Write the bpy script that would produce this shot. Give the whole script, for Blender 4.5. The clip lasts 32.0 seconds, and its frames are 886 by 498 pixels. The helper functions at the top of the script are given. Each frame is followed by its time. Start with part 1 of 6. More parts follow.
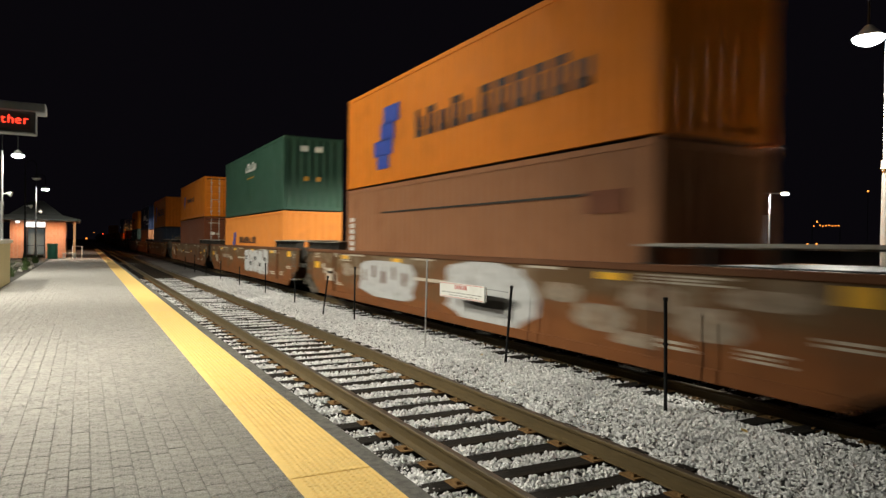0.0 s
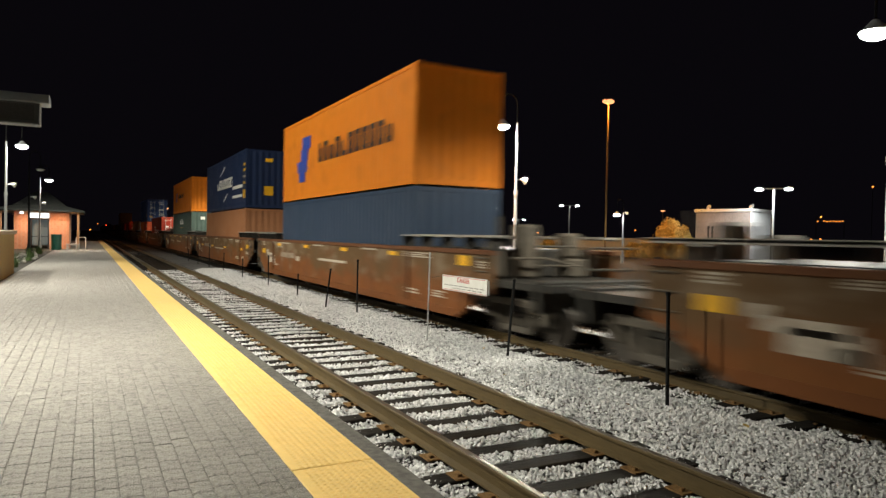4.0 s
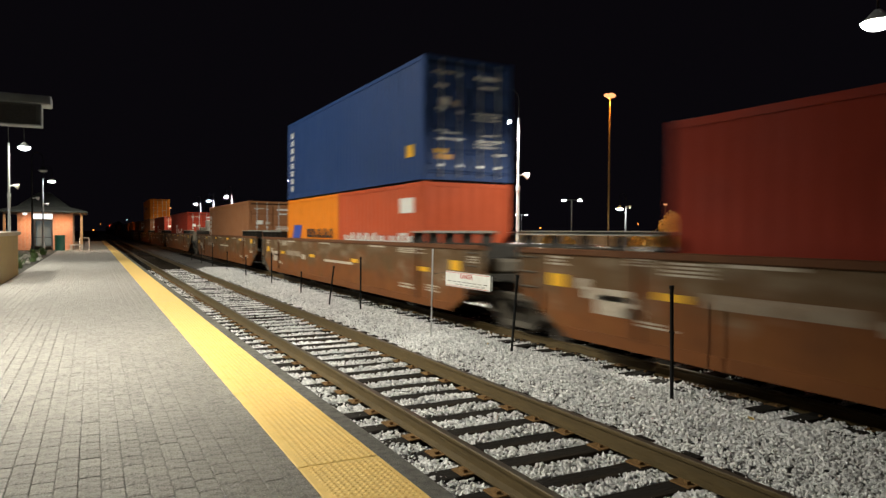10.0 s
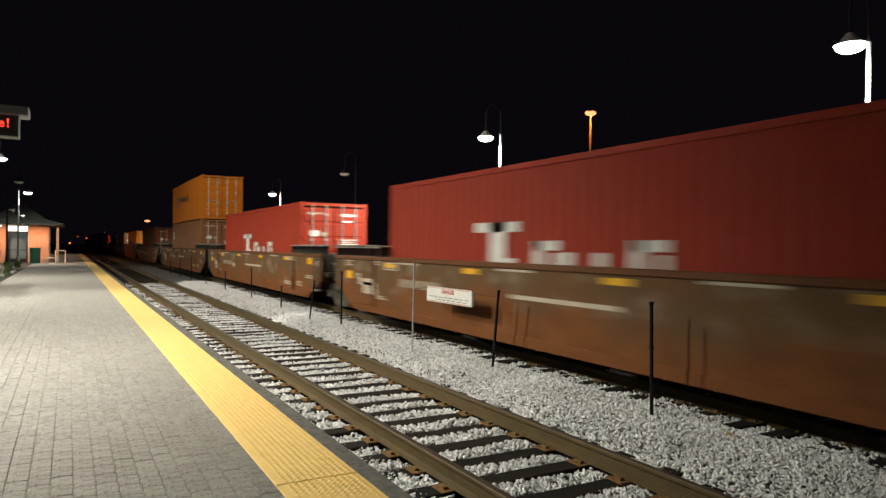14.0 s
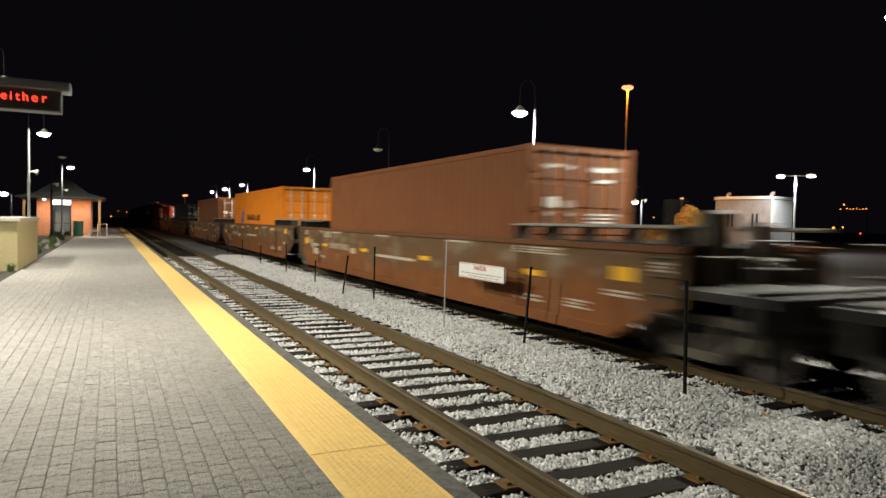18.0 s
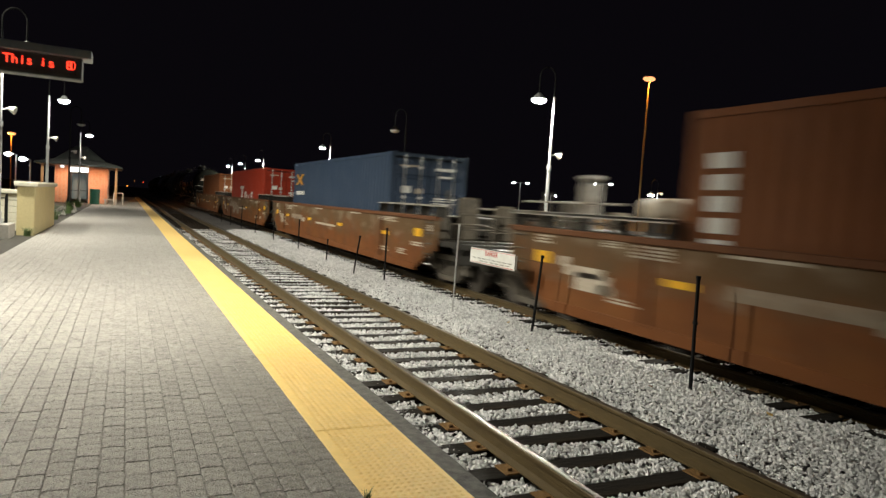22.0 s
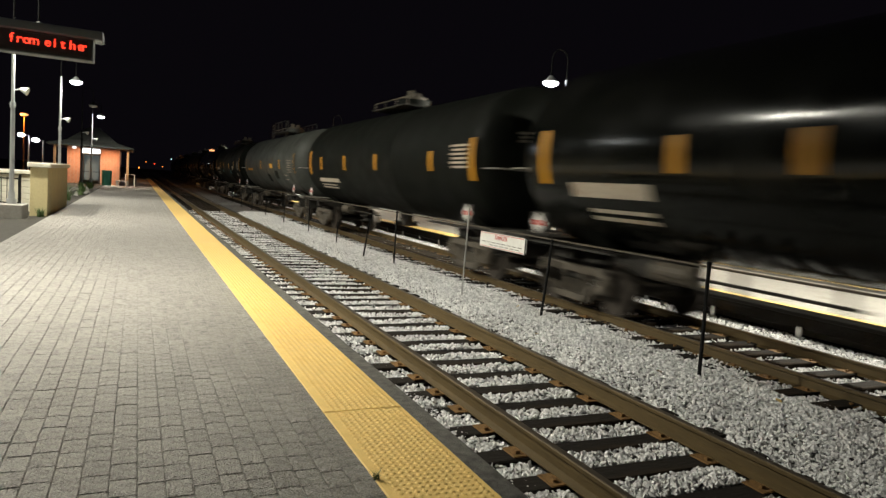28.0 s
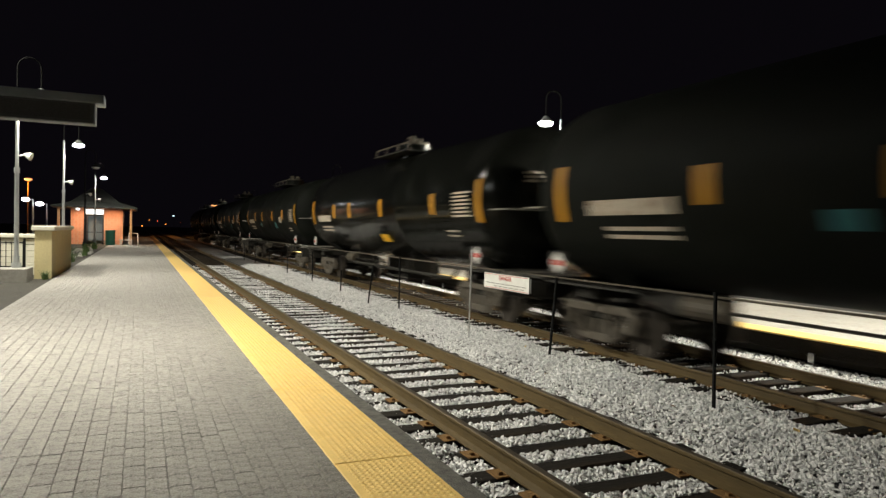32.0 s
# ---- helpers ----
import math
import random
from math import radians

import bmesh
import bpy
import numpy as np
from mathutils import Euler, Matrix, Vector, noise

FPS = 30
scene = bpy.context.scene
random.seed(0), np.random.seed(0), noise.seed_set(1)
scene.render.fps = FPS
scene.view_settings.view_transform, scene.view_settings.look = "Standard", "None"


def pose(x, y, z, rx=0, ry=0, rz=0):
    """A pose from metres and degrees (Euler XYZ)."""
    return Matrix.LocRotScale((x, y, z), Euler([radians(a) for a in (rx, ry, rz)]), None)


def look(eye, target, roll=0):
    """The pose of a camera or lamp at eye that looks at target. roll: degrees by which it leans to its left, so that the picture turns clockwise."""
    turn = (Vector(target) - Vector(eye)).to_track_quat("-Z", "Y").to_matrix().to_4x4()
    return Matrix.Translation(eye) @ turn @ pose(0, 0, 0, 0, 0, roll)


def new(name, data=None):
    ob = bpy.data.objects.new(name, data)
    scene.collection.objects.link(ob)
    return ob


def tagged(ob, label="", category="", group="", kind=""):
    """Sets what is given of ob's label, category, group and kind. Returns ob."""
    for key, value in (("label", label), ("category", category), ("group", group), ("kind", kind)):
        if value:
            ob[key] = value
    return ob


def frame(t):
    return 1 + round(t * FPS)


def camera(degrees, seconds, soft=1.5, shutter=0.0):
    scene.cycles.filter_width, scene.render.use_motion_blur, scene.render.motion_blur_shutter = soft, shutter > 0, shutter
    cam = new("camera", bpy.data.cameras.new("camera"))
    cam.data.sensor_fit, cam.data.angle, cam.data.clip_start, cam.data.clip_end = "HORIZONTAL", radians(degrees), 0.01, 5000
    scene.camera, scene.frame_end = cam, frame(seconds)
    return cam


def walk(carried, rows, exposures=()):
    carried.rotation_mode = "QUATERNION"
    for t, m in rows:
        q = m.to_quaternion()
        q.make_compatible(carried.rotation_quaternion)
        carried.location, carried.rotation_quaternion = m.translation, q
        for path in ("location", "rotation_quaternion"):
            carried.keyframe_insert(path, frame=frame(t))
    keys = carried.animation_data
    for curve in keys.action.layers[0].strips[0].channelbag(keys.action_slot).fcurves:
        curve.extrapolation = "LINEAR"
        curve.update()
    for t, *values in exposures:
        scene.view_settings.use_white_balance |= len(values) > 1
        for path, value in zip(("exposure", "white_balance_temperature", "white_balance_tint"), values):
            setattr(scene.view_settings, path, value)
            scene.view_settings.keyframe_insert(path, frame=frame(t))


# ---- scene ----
EYE = Vector((0.0, 0.0, 1.65))


def aim(yaw, pitch, roll):
    """The pose of the held camera from its turn in degrees."""
    a, b = radians(yaw), radians(pitch)
    ahead = Vector((-math.sin(a) * math.cos(b), math.cos(a) * math.cos(b), math.sin(b)))
    return look(EYE, EYE + ahead, roll)


cam = camera(67.1, 32.0, soft=1.4, shutter=0.9)
walk(cam, [
    (0.0, aim(-28.20, -0.52, 0.74)),
    (0.5, aim(-28.05, -0.65, 0.83)),
    (1.0, aim(-28.07, -0.64, 0.44)),
    (1.5, aim(-28.14, -0.62, 0.64)),
    (2.0, aim(-28.16, -0.65, 0.73)),
    (2.5, aim(-28.20, -0.82, 0.66)),
    (3.0, aim(-28.19, -0.94, 0.82)),
    (3.5, aim(-28.08, -1.03, 0.96)),
    (5.5, aim(-27.67, -1.27, 1.35)),
    (6.0, aim(-27.62, -1.32, 1.46)),
    (6.5, aim(-27.55, -1.40, 1.60)),
    (7.0, aim(-27.46, -1.49, 1.71)),
    (7.5, aim(-27.39, -1.55, 1.57)),
    (8.0, aim(-27.39, -1.62, 1.55)),
    (8.5, aim(-27.44, -1.67, 1.69)),
    (9.0, aim(-27.48, -1.76, 1.39)),
    (9.5, aim(-27.54, -1.66, 0.52)),
    (10.0, aim(-27.73, -1.43, 0.40)),
    (10.5, aim(-28.06, -1.18, 0.67)),
    (11.0, aim(-28.25, -1.09, 0.50)),
    (11.5, aim(-28.43, -0.87, 0.35)),
    (12.0, aim(-28.81, -0.52, 0.30)),
    (12.5, aim(-29.12, -0.39, 0.66)),
    (13.0, aim(-29.32, -0.25, 0.64)),
    (13.5, aim(-29.47, 0.01, 0.73)),
    (15.5, aim(-27.99, -0.96, 0.96)),
    (16.0, aim(-27.63, -1.04, 1.07)),
    (16.5, aim(-27.18, -1.49, 1.50)),
    (17.0, aim(-27.57, -2.37, 1.55)),
    (17.5, aim(-27.03, -1.38, 0.70)),
    (18.0, aim(-26.55, -2.22, 1.17)),
    (18.5, aim(-26.30, -2.50, 2.01)),
    (19.0, aim(-26.28, -2.61, 1.54)),
    (19.5, aim(-26.35, -2.67, 1.28)),
    (20.0, aim(-26.30, -2.12, 2.09)),
    (20.5, aim(-25.70, -2.94, 3.52)),
    (21.0, aim(-25.61, -3.05, 3.13)),
    (21.5, aim(-25.63, -3.13, 3.19)),
    (22.0, aim(-25.59, -3.62, 3.77)),
    (22.5, aim(-25.56, -4.05, 4.17)),
    (23.0, aim(-25.53, -3.99, 3.80)),
    (23.5, aim(-25.89, -3.81, 3.16)),
    (24.0, aim(-25.66, -3.73, 3.85)),
    (24.5, aim(-25.96, -4.21, 3.65)),
    (25.0, aim(-25.27, -3.98, 3.72)),
    (25.5, aim(-25.23, -4.22, 3.99)),
    (27.5, aim(-24.96, -4.98, 3.94)),
    (28.0, aim(-24.85, -5.09, 4.14)),
    (28.5, aim(-24.74, -4.26, 3.13)),
    (29.0, aim(-24.35, -2.43, 2.09)),
    (29.5, aim(-24.32, -1.66, 1.21)),
    (30.0, aim(-24.39, -1.71, 0.63)),
    (30.5, aim(-24.39, -1.76, 0.63)),
    (31.0, aim(-24.47, -1.66, 0.47)),
    (31.5, aim(-24.49, -1.47, 0.85)),
    (32.0, aim(-24.38, -1.40, 1.34)),
])

# ---- night sky ----
world = bpy.data.worlds.new("night")
scene.world = world
world.use_nodes = True
wn = world.node_tree
bg = wn.nodes["Background"]
bg.inputs["Color"].default_value = (0.68, 0.55, 0.82, 1)
bg.inputs["Strength"].default_value = 0.0038


# ---- materials ----
def mat(name, colour, rough=0.6, metal=0.0, grain=6.0, vary=0.18, bump=0.0, bump_scale=40.0, stain=None, stain_amount=0.0, stain_scale=1.2, rnd=0.0, spec=0.5, stretch=(1, 1, 1), island=False):
    """A surface with two scales of variation, an optional stain colour and a fine relief."""
    m = bpy.data.materials.new(name)
    m.use_nodes = True
    t = m.node_tree
    n, l = t.nodes, t.links
    p = n["Principled BSDF"]
    p.inputs["Metallic"].default_value = metal
    p.inputs["Specular IOR Level"].default_value = spec
    tc = n.new("ShaderNodeTexCoord")
    mp = n.new("ShaderNodeMapping")
    mp.inputs["Scale"].default_value = stretch
    l.new(tc.outputs["Object"], mp.inputs["Vector"])
    a = n.new("ShaderNodeTexNoise")
    a.inputs["Scale"].default_value, a.inputs["Detail"].default_value = grain, 6
    l.new(mp.outputs[0], a.inputs["Vector"])
    b = n.new("ShaderNodeTexNoise")
    b.inputs["Scale"].default_value, b.inputs["Detail"].default_value = stain_scale, 5
    l.new(mp.outputs[0], b.inputs["Vector"])
    add = n.new("ShaderNodeMath")
    add.operation = "ADD"
    l.new(a.outputs["Fac"], add.inputs[0])
    l.new(b.outputs["Fac"], add.inputs[1])
    last = add.outputs[0]
    if rnd:
        src = n.new("ShaderNodeNewGeometry" if island else "ShaderNodeObjectInfo")
        mul = n.new("ShaderNodeMath")
        mul.operation = "MULTIPLY_ADD"
        l.new(src.outputs["Random Per Island" if island else "Random"], mul.inputs[0])
        mul.inputs[1].default_value = rnd
        l.new(last, mul.inputs[2])
        last = mul.outputs[0]
    rng = n.new("ShaderNodeMapRange")
    rng.inputs["From Min"].default_value, rng.inputs["From Max"].default_value = 0.6, 1.4 + rnd
    rng.inputs["To Min"].default_value, rng.inputs["To Max"].default_value = 1 - vary, 1 + vary
    l.new(last, rng.inputs["Value"])
    mix = n.new("ShaderNodeMix")
    mix.data_type, mix.blend_type = "RGBA", "MULTIPLY"
    mix.inputs["Factor"].default_value = 1
    mix.inputs["A"].default_value = colour if len(colour) == 4 else (*colour, 1)
    l.new(rng.outputs[0], mix.inputs["B"])
    out = mix.outputs["Result"]
    if stain:
        ramp = n.new("ShaderNodeMapRange")
        ramp.inputs["From Min"].default_value, ramp.inputs["From Max"].default_value = 0.52, 0.68
        ramp.inputs["To Max"].default_value = stain_amount
        l.new(b.outputs["Fac"], ramp.inputs["Value"])
        mx = n.new("ShaderNodeMix")
        mx.data_type = "RGBA"
        l.new(ramp.outputs[0], mx.inputs["Factor"])
        l.new(out, mx.inputs["A"])
        mx.inputs["B"].default_value = stain if len(stain) == 4 else (*stain, 1)
        out = mx.outputs["Result"]
    l.new(out, p.inputs["Base Color"])
    rr = n.new("ShaderNodeMapRange")
    rr.inputs["From Min"].default_value, rr.inputs["From Max"].default_value = 0.3, 0.7
    rr.inputs["To Min"].default_value, rr.inputs["To Max"].default_value = max(rough - 0.1, 0.03), min(rough + 0.1, 1)
    l.new(b.outputs["Fac"], rr.inputs["Value"])
    l.new(rr.outputs[0], p.inputs["Roughness"])
    if bump:
        c = n.new("ShaderNodeTexNoise")
        c.inputs["Scale"].default_value, c.inputs["Detail"].default_value = bump_scale, 4
        l.new(mp.outputs[0], c.inputs["Vector"])
        bp = n.new("ShaderNodeBump")
        bp.inputs["Strength"].default_value, bp.inputs["Distance"].default_value = bump, 0.02
        l.new(c.outputs["Fac"], bp.inputs["Height"])
        l.new(bp.outputs[0], p.inputs["Normal"])
    return m


def glow(name, colour, strength):
    m = bpy.data.materials.new(name)
    m.use_nodes = True
    n, l = m.node_tree.nodes, m.node_tree.links
    p = n["Principled BSDF"]
    p.inputs["Base Color"].default_value = (*colour, 1)
    p.inputs["Emission Color"].default_value = (*colour, 1)
    p.inputs["Emission Strength"].default_value = strength
    return m


M = {
    "paver": mat("grey_paver", (0.36, 0.338, 0.305), 0.9, grain=75, vary=0.8, bump=1.0, bump_scale=90, rnd=0.08, stain=(0.22, 0.21, 0.19), stain_amount=0.35, stain_scale=16, spec=0.3),
    "paver_far": mat("grey_paver_field", (0.36, 0.338, 0.305), 0.9, grain=75, vary=0.8, bump=1.0, bump_scale=90, rnd=0.08, island=True, stain=(0.22, 0.21, 0.19), stain_amount=0.35, stain_scale=16, spec=0.3),
    "sand": mat("joint_sand", (0.25, 0.235, 0.21), 0.95, grain=60, vary=0.3),
    "tactile": mat("yellow_tactile", (0.88, 0.60, 0.20), 0.55, grain=14, vary=0.10, bump=0.2, bump_scale=120, stain=(0.74, 0.48, 0.14), stain_amount=0.5, stain_scale=2.0),
    "concrete": mat("concrete", (0.36, 0.34, 0.30), 0.85, grain=12, vary=0.25, bump=0.35, bump_scale=60, stain=(0.2, 0.19, 0.17), stain_amount=0.5),
    "edge": mat("platform_edge", (0.105, 0.098, 0.085), 0.85, grain=14, vary=0.8, bump=0.5, bump_scale=60),
    "rail": mat("rail_steel", (0.085, 0.056, 0.018), 0.6, metal=0.2, grain=20, vary=0.35, bump=0.3, bump_scale=60, stretch=(1, 0.15, 1)),
    "railhead": mat("rail_head", (0.15, 0.125, 0.095), 0.5, metal=0.7, grain=30, vary=0.25, stretch=(6, 0.05, 1)),
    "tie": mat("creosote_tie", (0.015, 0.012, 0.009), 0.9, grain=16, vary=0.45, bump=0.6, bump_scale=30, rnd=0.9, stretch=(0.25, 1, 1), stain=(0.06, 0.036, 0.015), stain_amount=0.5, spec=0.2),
    "truck_dust": mat("dusty_cast_steel", (0.095, 0.080, 0.060), 0.85, grain=9, vary=0.5, bump=0.3, bump_scale=30, stain=(0.04, 0.03, 0.02), stain_amount=0.7, stain_scale=3),
    "rust": mat("rusty_plate", (0.19, 0.10, 0.028), 0.8, grain=25, vary=0.4, bump=0.4, bump_scale=60),
    "stone": mat("ballast_stone", (0.74, 0.73, 0.715), 0.9, grain=40, vary=0.5, rnd=1.2, island=True, spec=0.3),
    # bed far darker than its stones: shade of the gaps put into the colour
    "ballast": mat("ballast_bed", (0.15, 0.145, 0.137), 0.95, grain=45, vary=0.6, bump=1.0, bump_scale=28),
    "grit": mat("paving_grit", (0.42, 0.39, 0.33), 0.9, grain=30, vary=0.6, rnd=1.6, island=True, spec=0.2),
    "asphalt": mat("asphalt", (0.05, 0.05, 0.05), 0.9, grain=20, vary=0.3, bump=0.3, bump_scale=80),
    "dirt": mat("dark_ground", (0.045, 0.04, 0.03), 0.95, grain=4, vary=0.4, bump=0.5),
    "post": mat("black_post", (0.012, 0.012, 0.012), 0.7, grain=20, vary=0.3, spec=0.12),
    "galv": mat("galvanised_steel", (0.5, 0.5, 0.48), 0.45, metal=0.6, grain=20, vary=0.15),
    "pole": mat("grey_pole_paint", (0.42, 0.43, 0.42), 0.4, metal=0.2, grain=10, vary=0.12),
    "spray": mat("sprayed_paint", (0.50, 0.50, 0.49), 0.6, grain=6, vary=0.3, stain=(0.2, 0.17, 0.15), stain_amount=0.7, stain_scale=4),
    "scuff": mat("faded_spray", (0.30, 0.235, 0.17), 0.8, grain=9, vary=0.6, stain=(0.14, 0.06, 0.025), stain_amount=0.9, stain_scale=3.5, spec=0.2),
    "walk_steel": mat("worn_walk_steel", (0.34, 0.32, 0.28), 0.6, metal=0.2, grain=9, vary=0.5, stain=(0.12, 0.07, 0.04), stain_amount=0.6, stain_scale=2),
    "teal_paint": mat("teal_mark", (0.02, 0.14, 0.15), 0.5, grain=10, vary=0.2),
    "white": mat("white_paint", (0.78, 0.77, 0.72), 0.55, grain=12, vary=0.10, stain=(0.5, 0.45, 0.36), stain_amount=0.35),
    "stencil": mat("worn_white_stencil", (0.52, 0.45, 0.35), 0.7, grain=20, vary=0.25, stain=(0.2, 0.1, 0.05), stain_amount=0.7, stain_scale=5),
    "red_paint": mat("red_letters", (0.55, 0.05, 0.03), 0.6, grain=12, vary=0.1),
    "black_paint": mat("dark_letters", (0.02, 0.02, 0.022), 0.6, grain=12, vary=0.15),
    "blue_paint": mat("blue_mark", (0.03, 0.07, 0.38), 0.5, grain=12, vary=0.15),
    "yellow_paint": mat("yellow_mark", (0.80, 0.42, 0.004), 0.5, grain=10, vary=0.12),
    "amber_paint": mat("amber_mark", (0.60, 0.27, 0.006), 0.5, grain=10, vary=0.12),
    "well": mat("brown_car_paint", (0.135, 0.053, 0.021), 0.7, grain=3, vary=0.25, bump=0.12, bump_scale=14, rnd=0.25, stain=(0.145, 0.082, 0.042), stain_amount=0.6, stain_scale=0.9, spec=0.2),
    "well_low": mat("brown_car_chord", (0.165, 0.057, 0.015), 0.7, grain=3, vary=0.25, bump=0.12, bump_scale=14, rnd=0.25, spec=0.2),
    "grime": mat("grimy_steel", (0.022, 0.019, 0.014), 0.7, metal=0.2, grain=9, vary=0.45, bump=0.3, bump_scale=30),
    "wheel": mat("wheel_steel", (0.06, 0.05, 0.04), 0.55, metal=0.4, grain=9, vary=0.4),
    "dusty": mat("dusty_steel", (0.10, 0.083, 0.060), 0.75, metal=0.1, grain=9, vary=0.5, bump=0.3, bump_scale=30),
    "orange": mat("orange_container", (0.70, 0.205, 0.010), 0.65, grain=2.5, vary=0.14, rnd=0.3, stain=(0.44, 0.14, 0.02), stain_amount=0.4, stain_scale=1.4, spec=0.2),
    "peach": mat("peach_container", (0.70, 0.240, 0.042), 0.65, grain=2.5, vary=0.14, rnd=0.3, stain=(0.5, 0.18, 0.05), stain_amount=0.4, stain_scale=1.4, spec=0.2),
    "coral": mat("coral_container", (0.50, 0.085, 0.028), 0.65, grain=2.5, vary=0.15, rnd=0.25, stain=(0.36, 0.06, 0.02), stain_amount=0.4, spec=0.2),
    "brown": mat("brown_container", (0.20, 0.070, 0.022), 0.65, grain=2.5, vary=0.16, rnd=0.4, stain=(0.16, 0.06, 0.028), stain_amount=0.5, spec=0.2),
    "tan": mat("tan_container", (0.31, 0.135, 0.06), 0.65, grain=2.5, vary=0.16, rnd=0.3, stain=(0.2, 0.085, 0.04), stain_amount=0.4, spec=0.2),
    "maroon": mat("maroon_container", (0.19, 0.062, 0.026), 0.65, grain=2.5, vary=0.16, rnd=0.3, stain=(0.12, 0.04, 0.025), stain_amount=0.4, spec=0.2),
    "green": mat("green_container", (0.028, 0.075, 0.048), 0.6, grain=2.5, vary=0.16, rnd=0.2, stain=(0.05, 0.08, 0.06), stain_amount=0.4, spec=0.25),
    "sage": mat("sage_container", (0.060, 0.095, 0.078), 0.6, grain=2.5, vary=0.16, rnd=0.2, stain=(0.09, 0.11, 0.10), stain_amount=0.4, spec=0.25),
    "navy": mat("navy_container", (0.009, 0.020, 0.060), 0.6, grain=2.5, vary=0.16, rnd=0.2, stain=(0.018, 0.028, 0.06), stain_amount=0.4, spec=0.25),
    "blue": mat("blue_container", (0.014, 0.043, 0.150), 0.6, grain=2.5, vary=0.16, rnd=0.2, stain=(0.03, 0.06, 0.13), stain_amount=0.4, spec=0.25),
    "steelblue": mat("steel_blue_container", (0.026, 0.046, 0.084), 0.6, grain=2.5, vary=0.16, rnd=0.2, stain=(0.035, 0.052, 0.075), stain_amount=0.4, spec=0.25),
    "red": mat("red_container", (0.32, 0.034, 0.014), 0.65, grain=2.5, vary=0.15, rnd=0.25, stain=(0.27, 0.035, 0.018), stain_amount=0.4, spec=0.2),
    "tank_black": mat("black_tank", (0.0075, 0.0085, 0.0065), 0.6, grain=2, vary=0.3, stain=(0.012, 0.012, 0.010), stain_amount=0.6, spec=0.07),
    "tank_gloss": mat("glossy_black_tank", (0.0075, 0.008, 0.0065), 0.17, grain=2, vary=0.3, stain=(0.012, 0.012, 0.010), stain_amount=0.6, spec=0.2),
    "tank_grey": mat("grey_tank", (0.062, 0.066, 0.058), 0.5, grain=2, vary=0.2, stain=(0.04, 0.04, 0.036), stain_amount=0.6, spec=0.2),
    "stucco": mat("tan_stucco", (0.50, 0.42, 0.22), 0.9, grain=18, vary=0.12, bump=0.5, bump_scale=80),
    "stucco_pale": mat("pale_stucco", (0.55, 0.52, 0.42), 0.9, grain=18, vary=0.12, bump=0.5, bump_scale=80),
    "brick": mat("red_brick", (0.45, 0.22, 0.13), 0.85, grain=20, vary=0.2, rnd=0.6, bump=0.4, bump_scale=70),
    "mortar": mat("mortar", (0.40, 0.27, 0.19), 0.95, grain=30, vary=0.2),
    "roof": mat("grey_roof", (0.032, 0.034, 0.03), 0.8, grain=10, vary=0.2, bump=0.3),
    "soffit": mat("wood_soffit", (0.4, 0.24, 0.12), 0.7, grain=10, vary=0.2),
    "frame": mat("dark_frame", (0.03, 0.035, 0.04), 0.45, metal=0.4, grain=12, vary=0.2),
    "bin": mat("green_bin", (0.01, 0.07, 0.045), 0.5, grain=12, vary=0.2),
    "board_cap": mat("board_cap_metal", (0.36, 0.39, 0.42), 0.5, grain=10, vary=0.12),
    "board": mat("board_metal", (0.15, 0.155, 0.155), 0.5, metal=0.2, grain=10, vary=0.12),
    "screen": mat("board_screen", (0.11, 0.11, 0.11), 0.6, grain=50, vary=0.3),
    "leaf": mat("bush_leaf", (0.62, 0.45, 0.13), 0.7, grain=8, vary=0.2, rnd=0.3, island=True),
    "weed": mat("weed_leaf", (0.06, 0.10, 0.025), 0.7, grain=8, vary=0.4, rnd=0.6, island=True),
    "dry_leaf": mat("dry_leaf", (0.55, 0.38, 0.12), 0.7, grain=30, vary=0.3),
    "dark_leaf": mat("tree_leaf", (0.035, 0.045, 0.02), 0.8, grain=4, vary=0.4, rnd=0.6, island=True),
    "bark": mat("bark", (0.06, 0.045, 0.03), 0.9, grain=14, vary=0.4, bump=0.5),
    "pale_wall": mat("pale_panel", (0.80, 0.79, 0.77), 0.6, grain=5, vary=0.1),
    "shed_wall": mat("shed_block", (0.27, 0.25, 0.24), 0.85, grain=9, vary=0.25, bump=0.3, bump_scale=30),
    "lens": glow("lamp_lens", (0.93, 1.0, 0.97), 60.0),
    "lens_far": glow("far_lamp_lens", (0.93, 1.0, 1.0), 30.0),
    "sodium": glow("sodium_lens", (1.0, 0.40, 0.16), 1.7),
    "led": glow("red_led", (1.0, 0.045, 0.02), 3.0),
    "amber_led": glow("amber_light", (1.0, 0.28, 0.04), 3.0),
    "red_led": glow("red_light", (1.0, 0.06, 0.02), 5.0),
    "cool_led": glow("cool_light", (0.6, 0.85, 1.0), 6.0),
    "sign_glow": glow("lit_panel", (0.85, 0.95, 1.0), 1.6),
    "room_glow": glow("room_light", (0.10, 0.125, 0.125), 0.35),
}


